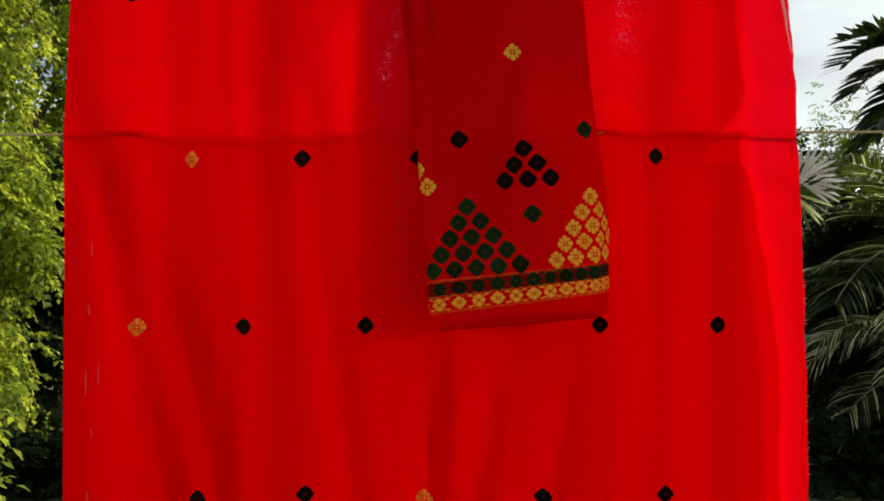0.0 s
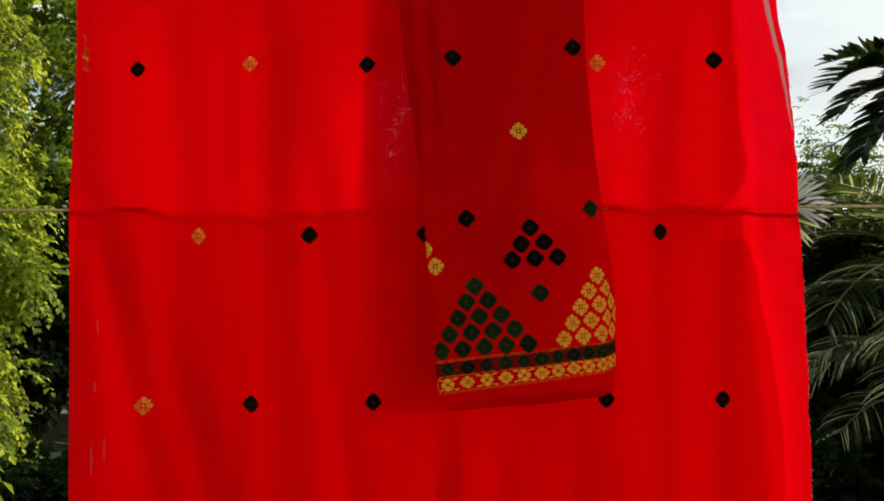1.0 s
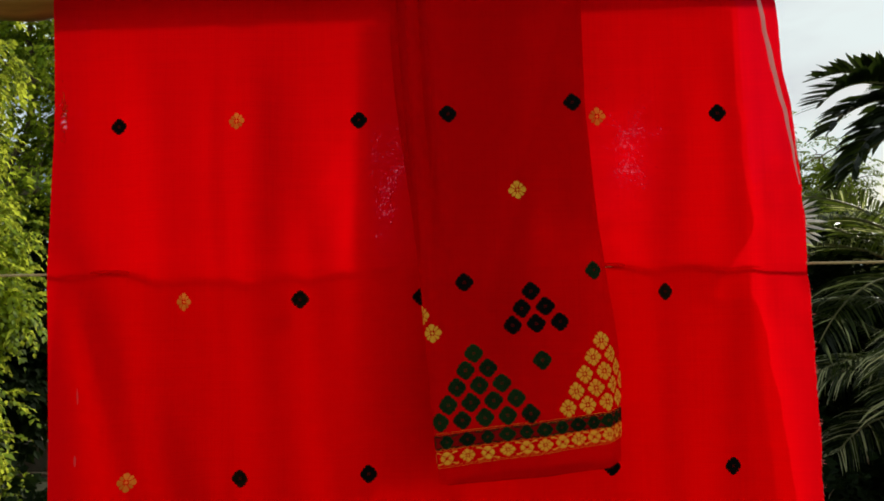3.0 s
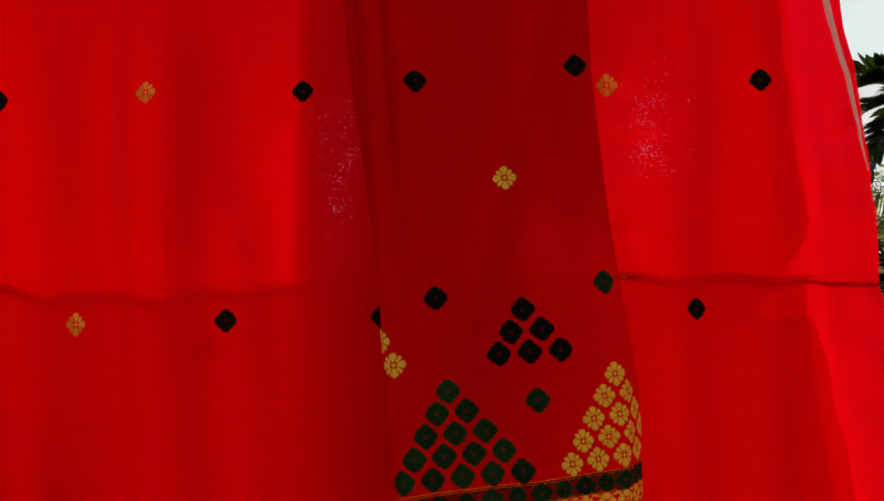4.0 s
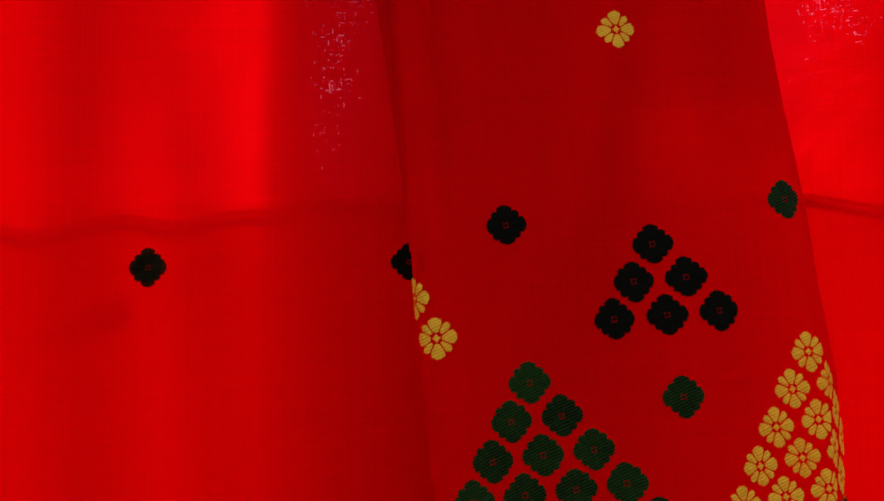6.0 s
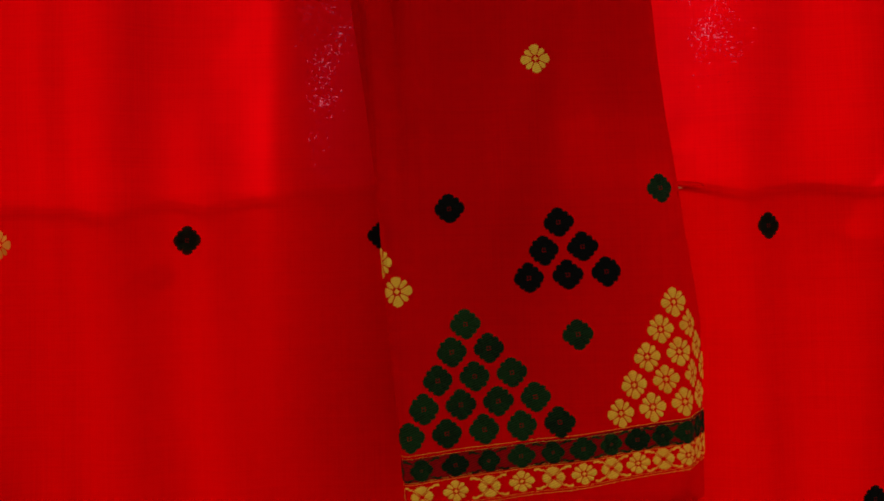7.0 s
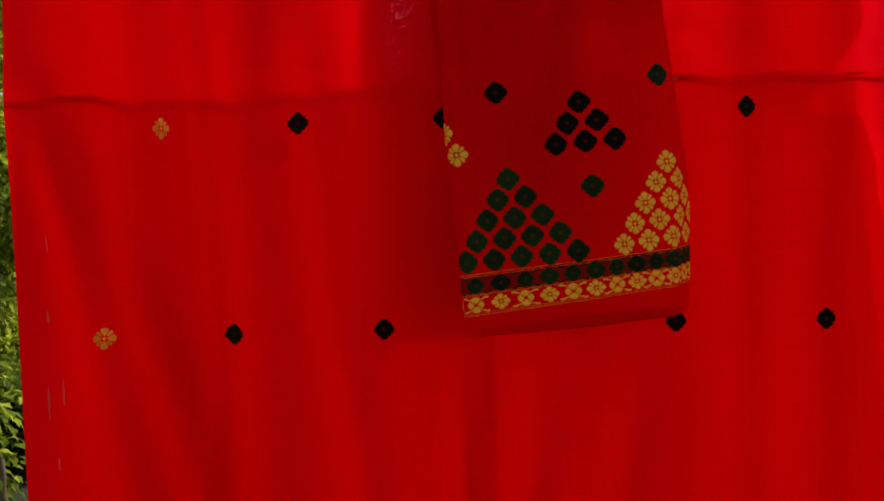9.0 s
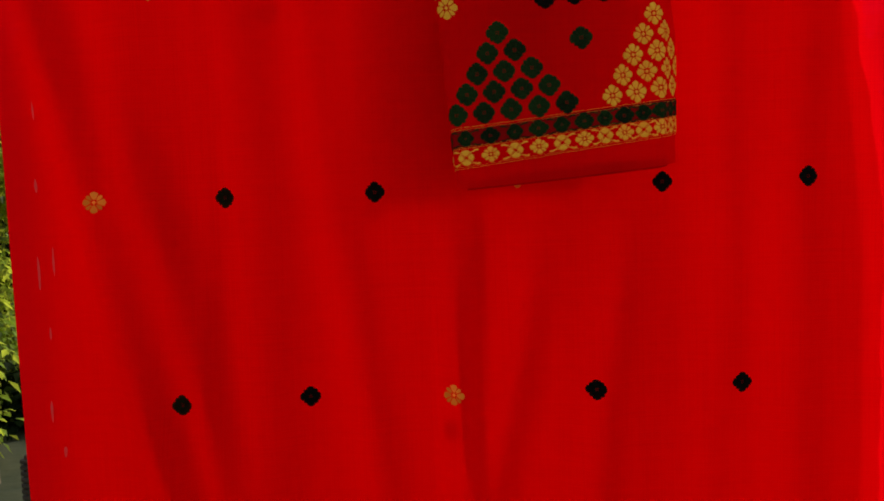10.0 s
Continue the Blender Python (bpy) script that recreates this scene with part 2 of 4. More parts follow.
SLATWOOD = rough_material("dark_slat_wood", (0.018, 0.014, 0.011), (0.07, 0.055, 0.04), 30, (0.1, 1, 1), 0.8, 0.002)
GROUND = rough_material("soil_and_grass", (0.018, 0.026, 0.008), (0.06, 0.06, 0.025), 7, (1, 1, 1), 0.95, 0.02)


# ---- building helpers ----
def part(name, bm, material, parent=None, label=""):
    me = bpy.data.meshes.new(name)
    bm.to_mesh(me)
    bm.free()
    me.materials.append(material)
    ob = new(name, me)
    if parent:
        ob.parent = parent
    return tagged(ob, label)


def part_data(name, verts, faces, material, parent=None, label="", smooth=True):
    me = bpy.data.meshes.new(name)
    me.from_pydata(verts, [], faces)
    me.materials.append(material)
    if smooth:
        me.polygons.foreach_set("use_smooth", [True] * len(me.polygons))
    me.update()
    ob = new(name, me)
    if parent:
        ob.parent = parent
    return tagged(ob, label)


def thing(name, label, category, group="", kind=""):
    return tagged(new(name), label, category, group, kind)


def lerp_table(table, z):
    """Reads a rising table of (z, value)."""
    if z <= table[0][0]:
        return table[0][1]
    for (z0, v0), (z1, v1) in zip(table, table[1:]):
        if z <= z1:
            k = (z - z0) / (z1 - z0)
            return v0 + (v1 - v0) * k
    return table[-1][1]


def smooth01(a, b, v):
    k = min(1, max(0, (v - a) / (b - a)))
    return k * k * (3 - 2 * k)


def sheet(name, point, nu, nv, material, parent, label=""):
    """A sheet of cloth: point(u, v) for u, v in 0..1."""
    verts = [point(i / nu, j / nv) for j in range(nv + 1) for i in range(nu + 1)]
    faces = [(j * (nu + 1) + i, j * (nu + 1) + i + 1, (j + 1) * (nu + 1) + i + 1, (j + 1) * (nu + 1) + i) for j in range(nv) for i in range(nu)]
    return part_data(name, verts, faces, material, parent, label)


def tube(points, radii, sides=8):
    """Vertices and faces of a closed tube along points."""
    verts, faces = [], []
    pts = [Vector(p) for p in points]
    for i, p in enumerate(pts):
        d = (pts[min(i + 1, len(pts) - 1)] - pts[max(i - 1, 0)]).normalized()
        a = d.cross(Vector((0.13, 0.21, 0.97))).normalized()
        if a.length < 0.1:
            a = d.cross(Vector((1, 0, 0))).normalized()
        b = d.cross(a)
        for k in range(sides):
            w = 2 * math.pi * k / sides
            verts.append(p + (a * math.cos(w) + b * math.sin(w)) * radii[i])
    for i in range(len(pts) - 1):
        for k in range(sides):
            k2 = (k + 1) % sides
            faces.append((i * sides + k, i * sides + k2, (i + 1) * sides + k2, (i + 1) * sides + k))
    faces.append(tuple(range(sides))[::-1])
    faces.append(tuple((len(pts) - 1) * sides + k for k in range(sides)))
    return verts, faces


# ---- ground ----
def ground_height(x, y):
    return 0.05 * (noise.noise(Vector((x * 0.3, y * 0.3, 0))) - 0.0) * min(1, max(0, (abs(x) + abs(y) - 3) / 3))


steps = [-900, -300, -120, -60, -35, -22] + [i for i in range(-16, 17)] + [22, 35, 60, 120, 300, 900]
g_verts = [(x, y + 5, ground_height(x, y + 5) if abs(x) < 20 and abs(y) < 20 else 0) for y in steps for x in steps]
gn = len(steps)
g_faces = [(j * gn + i, j * gn + i + 1, (j + 1) * gn + i + 1, (j + 1) * gn + i) for j in range(gn - 1) for i in range(gn - 1)]
tagged(part_data("ground", g_verts, g_faces, GROUND), "bare soil and short grass of a garden", "ground", kind="structure")

# ---- unseen wall behind the camera, added to bounce warm light forward ----
tagged(part_data("wall_south", [(-7, -3.2, -0.1), (7, -3.2, -0.1), (7, -3.2, 3.4), (-7, -3.2, 3.4), (-7, -3.45, -0.1), (7, -3.45, -0.1), (7, -3.45, 3.4), (-7, -3.45, 3.4)],
               [(0, 3, 2, 1), (4, 5, 6, 7), (3, 7, 6, 2), (0, 1, 5, 4), (0, 4, 7, 3), (1, 2, 6, 5)], BOUNCE_PLASTER, smooth=False), "unseen tan plaster wall added to bounce warm light", "wall", kind="structure")

# ---- bamboo pole on two posts ----
POLE_Y, POLE_R = 1.130, 0.034


def pole_z(x):
    return 1.963 + POLE_R + 0.028 * x


def bamboo(name, a, b, r, joints, material, parent):
    a, b = Vector(a), Vector(b)
    pts, rad = [], []
    cells = 90
    for i in range(cells + 1):
        k = i / cells
        near = min(abs(k - j) for j in joints)
        swell = 0.10 * math.exp(-(near * 130) ** 2) - 0.05 * math.exp(-((near - 0.012) * 160) ** 2)
        pts.append(a.lerp(b, k) + Vector((0, 0.003 * math.sin(k * 7), 0.003 * math.sin(k * 5 + 1))))
        rad.append(r * (1 + swell - 0.06 * k))
    v, f = tube(pts, rad, 20)
    return part_data(name, v, f, material, parent)


pole = thing("bamboo_pole", "brown bamboo pole laid level on two posts", "pole")
bamboo("culm", (-1.75, POLE_Y, pole_z(-1.75)), (1.75, POLE_Y, pole_z(1.75)), POLE_R, [0.09, 0.2, 0.31, 0.435, 0.56, 0.68, 0.8, 0.91], BAMBOO, pole)
for side in (-1, 1):
    x = 1.6 * side
    post = thing("bamboo_post", "upright bamboo post that carries the pole", "post", "posts of the drying line")
    bamboo("culm", (x, POLE_Y, -0.2), (x, POLE_Y, pole_z(x) - POLE_R + 0.004), 0.036, [0.15, 0.32, 0.49, 0.66, 0.83, 0.985], POST, post)

# ---- twisted rope behind the front fall ----
ROPE_Z = 1.540


def rope_y(x):
    return 1.104 - 0.012 * x


rope = thing("rope", "pale yellow twisted rope stretched between the posts", "rope")
for strand in range(3):
    pts = []
    for i in range(900):
        x = -1.6 + 3.2 * i / 899
        w = 2 * math.pi * (x / 0.030 + strand / 3)
        pts.append((x, rope_y(x) + 0.0012 * math.cos(w), ROPE_Z - 0.012 * (1 - (x / 1.6) ** 2) * 0.3 + 0.0012 * math.sin(w)))
    v, f = tube(pts, [0.00115] * len(pts), 5)
    part_data("strand", v, f, ROPE, rope)

# ---- the red cloth over the pole ----
LEFT_EDGE = [(0.3, -0.575), (0.82, -0.597), (1.09, -0.600), (1.30, -0.602), (1.52, -0.607), (1.77, -0.603), (1.94, -0.597), (2.05, -0.596)]
RIGHT_EDGE = [(0.3, 0.566), (0.96, 0.560), (1.25, 0.557), (1.45, 0.552), (1.60, 0.547), (1.735, 0.540), (1.83, 0.528), (1.97, 0.518), (2.05, 0.518)]
HEM_Z = 0.30


def folds(x, z, seed, amount):
    """Soft hanging folds that fan out and slant a little towards the bottom."""
    slant = (1.6 - z) * 0.16
    a = noise.noise(Vector((x * 6.5 - slant * (1.6 if x < 0 else 0.5), z * 0.55, seed)))
    b = noise.noise(Vector((x * 17 - slant * 2.5, z * 0.8, seed + 7.3)))
    c = abs(noise.noise(Vector((x * 9 - slant * 2.2, z * 0.6, seed + 3.3)))) - 0.2
    hang = smooth01(1.95, 1.70, z)
    return amount * (0.25 + 0.75 * hang) * (a + 0.32 * b + 0.7 * c)


# hanging ridges: x at the height 1.6, x at the height 0.8, width, depth, highest point
RIDGES = [(-0.585, -0.370, 0.032, 0.021, 1.62), (-0.500, -0.300, 0.030, 0.015, 1.40), (-0.440, -0.405, 0.036, 0.008, 1.95), (-0.345, -0.325, 0.014, 0.003, 1.95), (-0.285, -0.258, 0.034, 0.009, 1.95),
          (-0.215, -0.120, 0.026, 0.009, 1.70), (-0.012, -0.018, 0.012, 0.008, 1.22), (0.160, 0.015, 0.026, 0.015, 1.24), (0.262, 0.150, 0.026, 0.011, 1.24),
          (0.330, 0.300, 0.034, 0.006, 1.95), (0.425, 0.405, 0.028, 0.006, 1.95)]


def ridges(x, z):
    total = 0
    k = (1.6 - z) / 0.8
    for xa, xb, wide, deep, top in RIDGES:
        c = xa + (xb - xa) * k + 0.006 * math.sin(z * 9 + xa * 30)
        total += 1.6 * deep * math.exp(-((x - c) / wide) ** 2) * smooth01(top, top - 0.2, z)
    c = 0.004 * math.sin(z * 5)
    pleat = smooth01(-0.044 + c, -0.032 + c, x) * (1 - smooth01(0.010 + c, 0.018 + c, x))
    return total - 0.004 + 0.014 * pleat * smooth01(1.27, 1.10, z)


def front_y(x, z):
    base = POLE_Y - POLE_R - 0.003
    recess = 0.019 * smooth01(-0.36, -0.58, x)
    y = base - 0.006 * smooth01(1.95, 1.6, z) + recess * smooth01(1.96, 1.75, z)
    y += 0.0035 * noise.noise(Vector((x * 38, z * 24, 5))) * smooth01(0.42, 0.50, x) * smooth01(1.30, 1.50, z)
    y += 0.009 * math.exp(-((x - 0.235) / 0.05) ** 2) * smooth01(1.25, 1.35, z) * smooth01(1.62, 1.50, z)      # pressed back by the shawl
    y -= 0.014 * smooth01(0.455, 0.56, x)      # the free edge curls forward
    y += (folds(x, z, 3.1, 0.010) - ridges(x, z)) * smooth01(1.99, 1.90, z)
    # the cloth is caught on the rope behind it
    touch = 0.16 * math.exp(-((z - ROPE_Z) / 0.030) ** 2)
    return y + (rope_y(x) - 0.0085 - y) * touch


def front_point(u, v):
    if v < 0.86:
        z = HEM_Z + (1.985 - HEM_Z) * (v / 0.86)
        over = 0
    else:
        z = 1.985
        over = (v - 0.86) / 0.14
    xl, xr = lerp_table(LEFT_EDGE, z), lerp_table(RIGHT_EDGE, z)
    fray = 0.0016 * noise.noise(Vector((5, z * 70, 2))) + 0.003 * noise.noise(Vector((5, z * 16, 2)))
    x = xl + (xr + fray - xl) * u
    lift = pole_z(x) - 1.997
    if over == 0:
        zz = z + lift * smooth01(1.6, 1.98, z)
        return (x, front_y(x, z), zz)
    ang = over * math.pi * 1.05
    r = POLE_R + 0.003
    return (x, POLE_Y - r * math.cos(ang), pole_z(x) - 0.012 * (1 - over) + r * math.sin(ang) * (0.97 if over < 1 else 1))


def back_y(x, z):
    base = POLE_Y + POLE_R + 0.004
    y = base - 0.020 * smooth01(1.95, 1.75, z) + folds(x, z, 11.7, 0.016)
    # its free side clings to the front fall
    return y + (front_y(x, z) + 0.012 - y) * smooth01(0.30, 0.43, x) * smooth01(1.985, 1.93, z) * (1 - 0.9 * math.exp(-((z - ROPE_Z) / 0.03) ** 2))


BACK_RIGHT = [(0.3, 0.532), (1.00, 0.528), (1.17, 0.532), (1.29, 0.520), (1.44, 0.495), (1.52, 0.482), (1.60, 0.484), (1.69, 0.476), (1.80, 0.472), (2.0, 0.470)]
BACK_HEM = 0.42


def back_point(u, v):
    z = BACK_HEM + (1.985 - BACK_HEM) * v
    xr = lerp_table(BACK_RIGHT, z) + 0.004 * noise.noise(Vector((1, z * 22, 6)))
    xl = -0.575 + 0.006 * noise.noise(Vector((1, z * 8, 9)))
    x = xl + (xr - xl) * u
    lift = pole_z(x) - 1.997
    return (x, back_y(x, z), z + lift * smooth01(1.6, 1.98, z))


red_cloth = thing("draped_cloth", "sheer red silk cloth with woven flowers over a bamboo pole", "cloth")
sheet("front_fall", front_point, 150, 190, SILK, red_cloth)
sheet("back_fall", back_point, 110, 120, SILK_LINING, red_cloth)
# pale turned selvedge by the upper edge


def selvedge_point(u, v):
    z = 1.655 + 0.32 * v
    xr = lerp_table(RIGHT_EDGE, z)
    wide = 0.0072 * math.sin(math.pi * (0.02 + 0.86 * v)) ** 0.8
    x = xr - 0.004 - 0.022 * v + (u - 0.5) * wide + 0.002 * noise.noise(Vector((3, z * 40, 1)))
    return (x, front_y(x, z) - 0.0022 - 0.0012 * math.sin(u * math.pi), z + (pole_z(x) - 1.997) * smooth01(1.6, 1.98, z))


sheet("selvedge_strip", selvedge_point, 4, 40, PALE, red_cloth, "pale frayed selvedge strip")

# short narrow pale flecks near the other edge
fleck_rng = random.Random(9)
for x0, z0, tall in ((-0.566, 1.140, 0.045), (-0.546, 1.155, 0.040), (-0.558, 1.352, 0.026), (-0.563, 1.255, 0.018), (-0.556, 1.06, 0.020), (-0.560, 0.955, 0.030), (-0.546, 0.90, 0.015)):
    wide0 = fleck_rng.uniform(0.0018, 0.0038)

    def fleck_point(u, v, x0=x0, z0=z0, tall=tall, wide0=wide0):
        z = z0 + (v - 0.5) * tall
        wide = wide0 * (0.15 + math.sin(math.pi * v) ** 0.7) * (1 + 0.6 * noise.noise(Vector((x0 * 90, z * 120, 4))))
        x = x0 + (u - 0.5) * wide + 0.0015 * noise.noise(Vector((x0 * 50, z * 30, 7)))
        return (x, front_y(x, z) - 0.0008, z)

    sheet("pale_slub", fleck_point, 2, 22, FLECK, red_cloth, "narrow pale fleck")

# loose threads along the cut edge
rng = random.Random(5)
fv, ff = [], []
for i in range(420):
    z = rng.uniform(0.6, 1.80)
    x = lerp_table(RIGHT_EDGE, z)
    y = front_y(x, z)
    ln = rng.uniform(0.002, 0.008)
    d = Vector((rng.uniform(0.3, 1), rng.uniform(-0.5, 0.5), rng.uniform(-1.4, 0.3))).normalized() * ln
    a = Vector((x - 0.002, y, z))
    k = len(fv)
    fv += [a, a + Vector((0, 0, 0.0005)), a + d, a + d * 0.5 + Vector((0.0005, -0.0006, -0.0004))]
    ff += [(k, k + 1, k + 2), (k, k + 2, k + 3)]
tagged(part_data("loose_threads", fv, ff, FRAY, red_cloth), kind="stuff")


# ---- second cloth over the rope, between the falls ----
def lap_point(u, v):
    x = -0.574 + (0.490 + 0.574 + 0.035 * smooth01(0.15, 0.5, v)) * u
    if v < 0.12:
        ang = math.pi * (1 - v / 0.12 * 1.0)
        return (x, rope_y(x) + 0.0062 * -math.cos(math.pi - ang), ROPE_Z + 0.0062 * math.sin(ang) - 0.003)
    k = (v - 0.12) / 0.88
    z = ROPE_Z - 0.003 - k * 0.98
    return (x, rope_y(x) + 0.0062 + 0.012 * k + folds(x, z, 23.9, 0.012) * smooth01(0, 0.12, k), z)


lap = thing("lining_cloth", "plain red silk cloth laid over the rope", "cloth")
sheet("fall", lap_point, 80, 110, SILK_LAP, lap)


# ---- woven motifs ----
# half outlines of a broad and a narrow petal in flower radii: along, across; the outer rim is stepped by the weft
BROAD = [(0.33, 0.05), (0.40, 0.16), (0.52, 0.27), (0.68, 0.355), (0.82, 0.375), (0.90, 0.34), (0.89, 0.27), (0.965, 0.235), (0.95, 0.155), (1.02, 0.12), (1.0, 0.03)]
NARROW = [(0.36, 0.03), (0.42, 0.10), (0.56, 0.165), (0.72, 0.205), (0.84, 0.19), (0.83, 0.13), (0.92, 0.10), (0.91, 0.02)]


def flower(name, place, u0, v0, radius, turn, material, parent, squeeze=1.0, proud=0.0007, slit=False):
    """A woven flower: four broad and four narrow petals with stepped rims round a small four-pointed eye, lying on the cloth given by place(u, v, lift)."""
    verts, faces = [], []
    c, s = math.cos(turn), math.sin(turn)
    rs = random.Random(int(u0 * 9973) * 31 + int(v0 * 7919))

    def put(u, v, lift):
        u, v = u * radius * squeeze, v * radius
        verts.append(place(u0 + u * c - v * s, v0 + u * s + v * c, lift))
        return len(verts) - 1

    gold = material in (GOLD, GOLD_BACKLIT)
    fat, close = (0.86, 0.06) if gold else (1.05, 0.20)
    for k in range(8):
        w = math.pi / 4 * k
        cw, sw = math.cos(w), math.sin(w)
        outline = BROAD if k % 2 == 0 else NARROW
        size = rs.uniform(0.95, 1.03)
        mid = put(0.66 * cw, 0.66 * sw, proud * 1.1)
        ring = []
        for sgn in (-1, 1):
            for a, b in outline if sgn < 0 else outline[::-1]:
                a2 = a * (size if a > 0.6 else 1) - close * max(0, 0.62 - a) / 0.28 + rs.uniform(-0.014, 0.014)
                wedge = (0.305 if k % 2 == 0 else 0.185) if gold else (0.40 if k % 2 == 0 else 0.34)
                b2 = max(b * fat, a2 * wedge * (1 if a < 0.72 else 0)) * sgn
                if slit and k in (2, 6):
                    b2 = max(0.05, b2) if sgn > 0 else min(-0.05, b2)
                ring.append(put(a2 * cw - b2 * sw, a2 * sw + b2 * cw, proud * 0.4))
        for i in range(len(ring)):
            faces.append((mid, ring[i], ring[(i + 1) % len(ring)]))
    back_from = len(faces)
    if not gold:
        mid = put(0, 0, -0.0003)
        ring = [put(0.80 * math.cos(math.pi / 6 * i), 0.80 * math.sin(math.pi / 6 * i), -0.0003) for i in range(12)]
        for i in range(12):
            faces.append((mid, ring[i], ring[(i + 1) % 12]))
    back_to = len(faces)
    mid = put(0, 0, proud)
    ring = [put(r * math.cos(math.pi / 4 * i), r * math.sin(math.pi / 4 * i), proud * 0.4) for i, r in enumerate(((0.21, 0.13) if gold else (0.11, 0.085)) * 4)]
    for i in range(8):
        faces.append((mid, ring[i], ring[(i + 1) % 8]))
    ob = part_data(name, verts, faces, material, parent, smooth=False)
    # the threads that float behind the petals thicken the ground
    ob.data.materials.append(WEFT_BACK)
    for i in range(back_from, back_to):
        ob.data.polygons[i].material_index = 1
    return ob


def on_front(x, z, lift):
    return (x, front_y(x, z) - 0.0006 - lift, z + (pole_z(x) - 1.997) * smooth01(1.6, 1.98, z))


def on_back(x, z, lift):
    return (x, back_y(x, z) - 0.0006 - lift, z)


NAMES = {GOLD: "gold_flower", GOLD_BACKLIT: "gold_flower", BLACK: "black_flower", GREEN: "green_flower", DARK_BACKLIT: "dark_flower"}
FRONT_ROWS = [
    (1.768, ((-0.501, BLACK), (-0.313, GOLD_BACKLIT), (-0.128, BLACK), (0.240, GOLD_BACKLIT), (0.424, BLACK))),
    (1.495, ((-0.392, GOLD_BACKLIT), (-0.218, DARK_BACKLIT), (-0.036, BLACK), (0.334, DARK_BACKLIT))),
    (1.233, ((-0.471, GOLD_BACKLIT), (-0.307, DARK_BACKLIT), (-0.118, BLACK), (0.064, GOLD_BACKLIT), (0.248, BLACK), (0.427, BLACK))),
    (0.972, ((-0.370, DARK_BACKLIT), (-0.211, BLACK), (-0.025, GOLD_BACKLIT), (0.157, BLACK), (0.347, BLACK))),
]
for z, row in FRONT_ROWS:
    for x, mat in row:
        narrow = 0.74 if x == -0.392 else 0.90 if x == 0.334 else 1.10 if x == -0.218 else 0.97
        zz = z + 0.006 * x + (0.012 if x == 0.064 else 0) - (pole_z(x) - 1.997) * smooth01(1.6, 1.98, z)
        flower(NAMES[mat], on_front, x, zz, 0.0134, 0.0, mat, red_cloth, narrow)
for x, z, mat in ((-0.165, 1.512, BLACK), (-0.049, 1.255, BLACK), (0.064, 0.984, BLACK)):
    flower(NAMES[mat], on_back, x, z, 0.0135, 0.0, mat, red_cloth)

# ---- the folded shawl end hanging in front ----
SHAWL_LEFT = [(1.24, -0.014), (1.30, -0.019), (1.364, -0.025), (1.481, -0.034), (1.557, -0.038), (1.771, -0.050), (1.946, -0.057), (2.05, -0.058)]
SHAWL_RIGHT = [(1.24, 0.249), (1.284, 0.250), (1.408, 0.253), (1.477, 0.246), (1.599, 0.229), (1.70, 0.2225), (1.774, 0.217), (2.05, 0.220)]
SHAWL_DEPTH = [(1.24, 1.022), (1.32, 1.024), (1.42, 1.029), (1.52, 1.034), (1.65, 1.052), (1.77, 1.058), (1.90, 1.074), (1.985, 1.081), (2.05, 1.082)]
ROLL = 0.013
ARC = ROLL * 2.3


def shawl_at(s, z, lift, inset=0.0, widen=0.0):
    """A place on the shawl: s metres across from its rolled edge, at the height z."""
    xl, xr = lerp_table(SHAWL_LEFT, z) - widen, lerp_table(SHAWL_RIGHT, z)
    y0 = lerp_table(SHAWL_DEPTH, z) + inset + 0.014 * noise.noise(Vector((s * 12 + (1.7 - z) * 1.6, z * 0.9, 31)))
    streak = 0.105 + 0.16 * (z - 1.45) / 0.5
    y0 -= 0.011 * math.exp(-((s - streak) / 0.022) ** 2) * smooth01(1.38, 1.55, z)
    y0 -= 0.007 * math.exp(-((s - ARC - 0.030) / 0.008) ** 2) * smooth01(1.35, 1.75, z) - 0.009 * math.exp(-((s - ARC - 0.012) / 0.006) ** 2) * smooth01(1.3, 1.7, z)
    y0 += 0.0015 * noise.noise(Vector((s * 40, z * 2, 8)))
    r = ROLL
    back = smooth01(1.62, 1.42, z)      # below, the far side turns back in a narrow flap
    flat = xr - xl - 2 * r
    if s < ARC:
        a = (ARC - s) / r
        x, y = xl + r - (r + lift) * math.sin(a), y0 + r - (r + lift) * math.cos(a)
    elif s > ARC + flat:
        a = (s - ARC - flat) / r
        x, y = xr - r + (r + lift) * math.sin(a), y0 + r - (r + lift) * math.cos(a)
    else:
        x, y = xl + r + s - ARC, y0 - lift
    k = s - (ARC + flat + r - 0.024)
    if back and k > 0:
        # rounded corner, then straight back at a steep angle
        turn = min(k, 0.007) / 0.007 * 0.9
        rc = 0.007 / 0.9
        x1 = xr - 0.024 + (rc + lift) * math.sin(turn) + max(0, k - 0.007) * math.cos(0.9) * 0.85
        y1 = y0 + rc - (rc + lift) * math.cos(turn) + max(0, k - 0.007) * math.sin(0.9) * 0.70
        x, y = x + (x1 - x) * back, y + (y1 - y) * back
    return (x, y, z + (pole_z(x) - 1.997) * smooth01(1.75, 1.98, z))


def shawl_width(z, widen=0.0):
    return lerp_table(SHAWL_RIGHT, z) - lerp_table(SHAWL_LEFT, z) + widen - 2 * ROLL + 2 * ARC


def shawl_hem(u):
    return 1.229 + 0.024 * u + 0.006 * (u - 0.35) ** 2


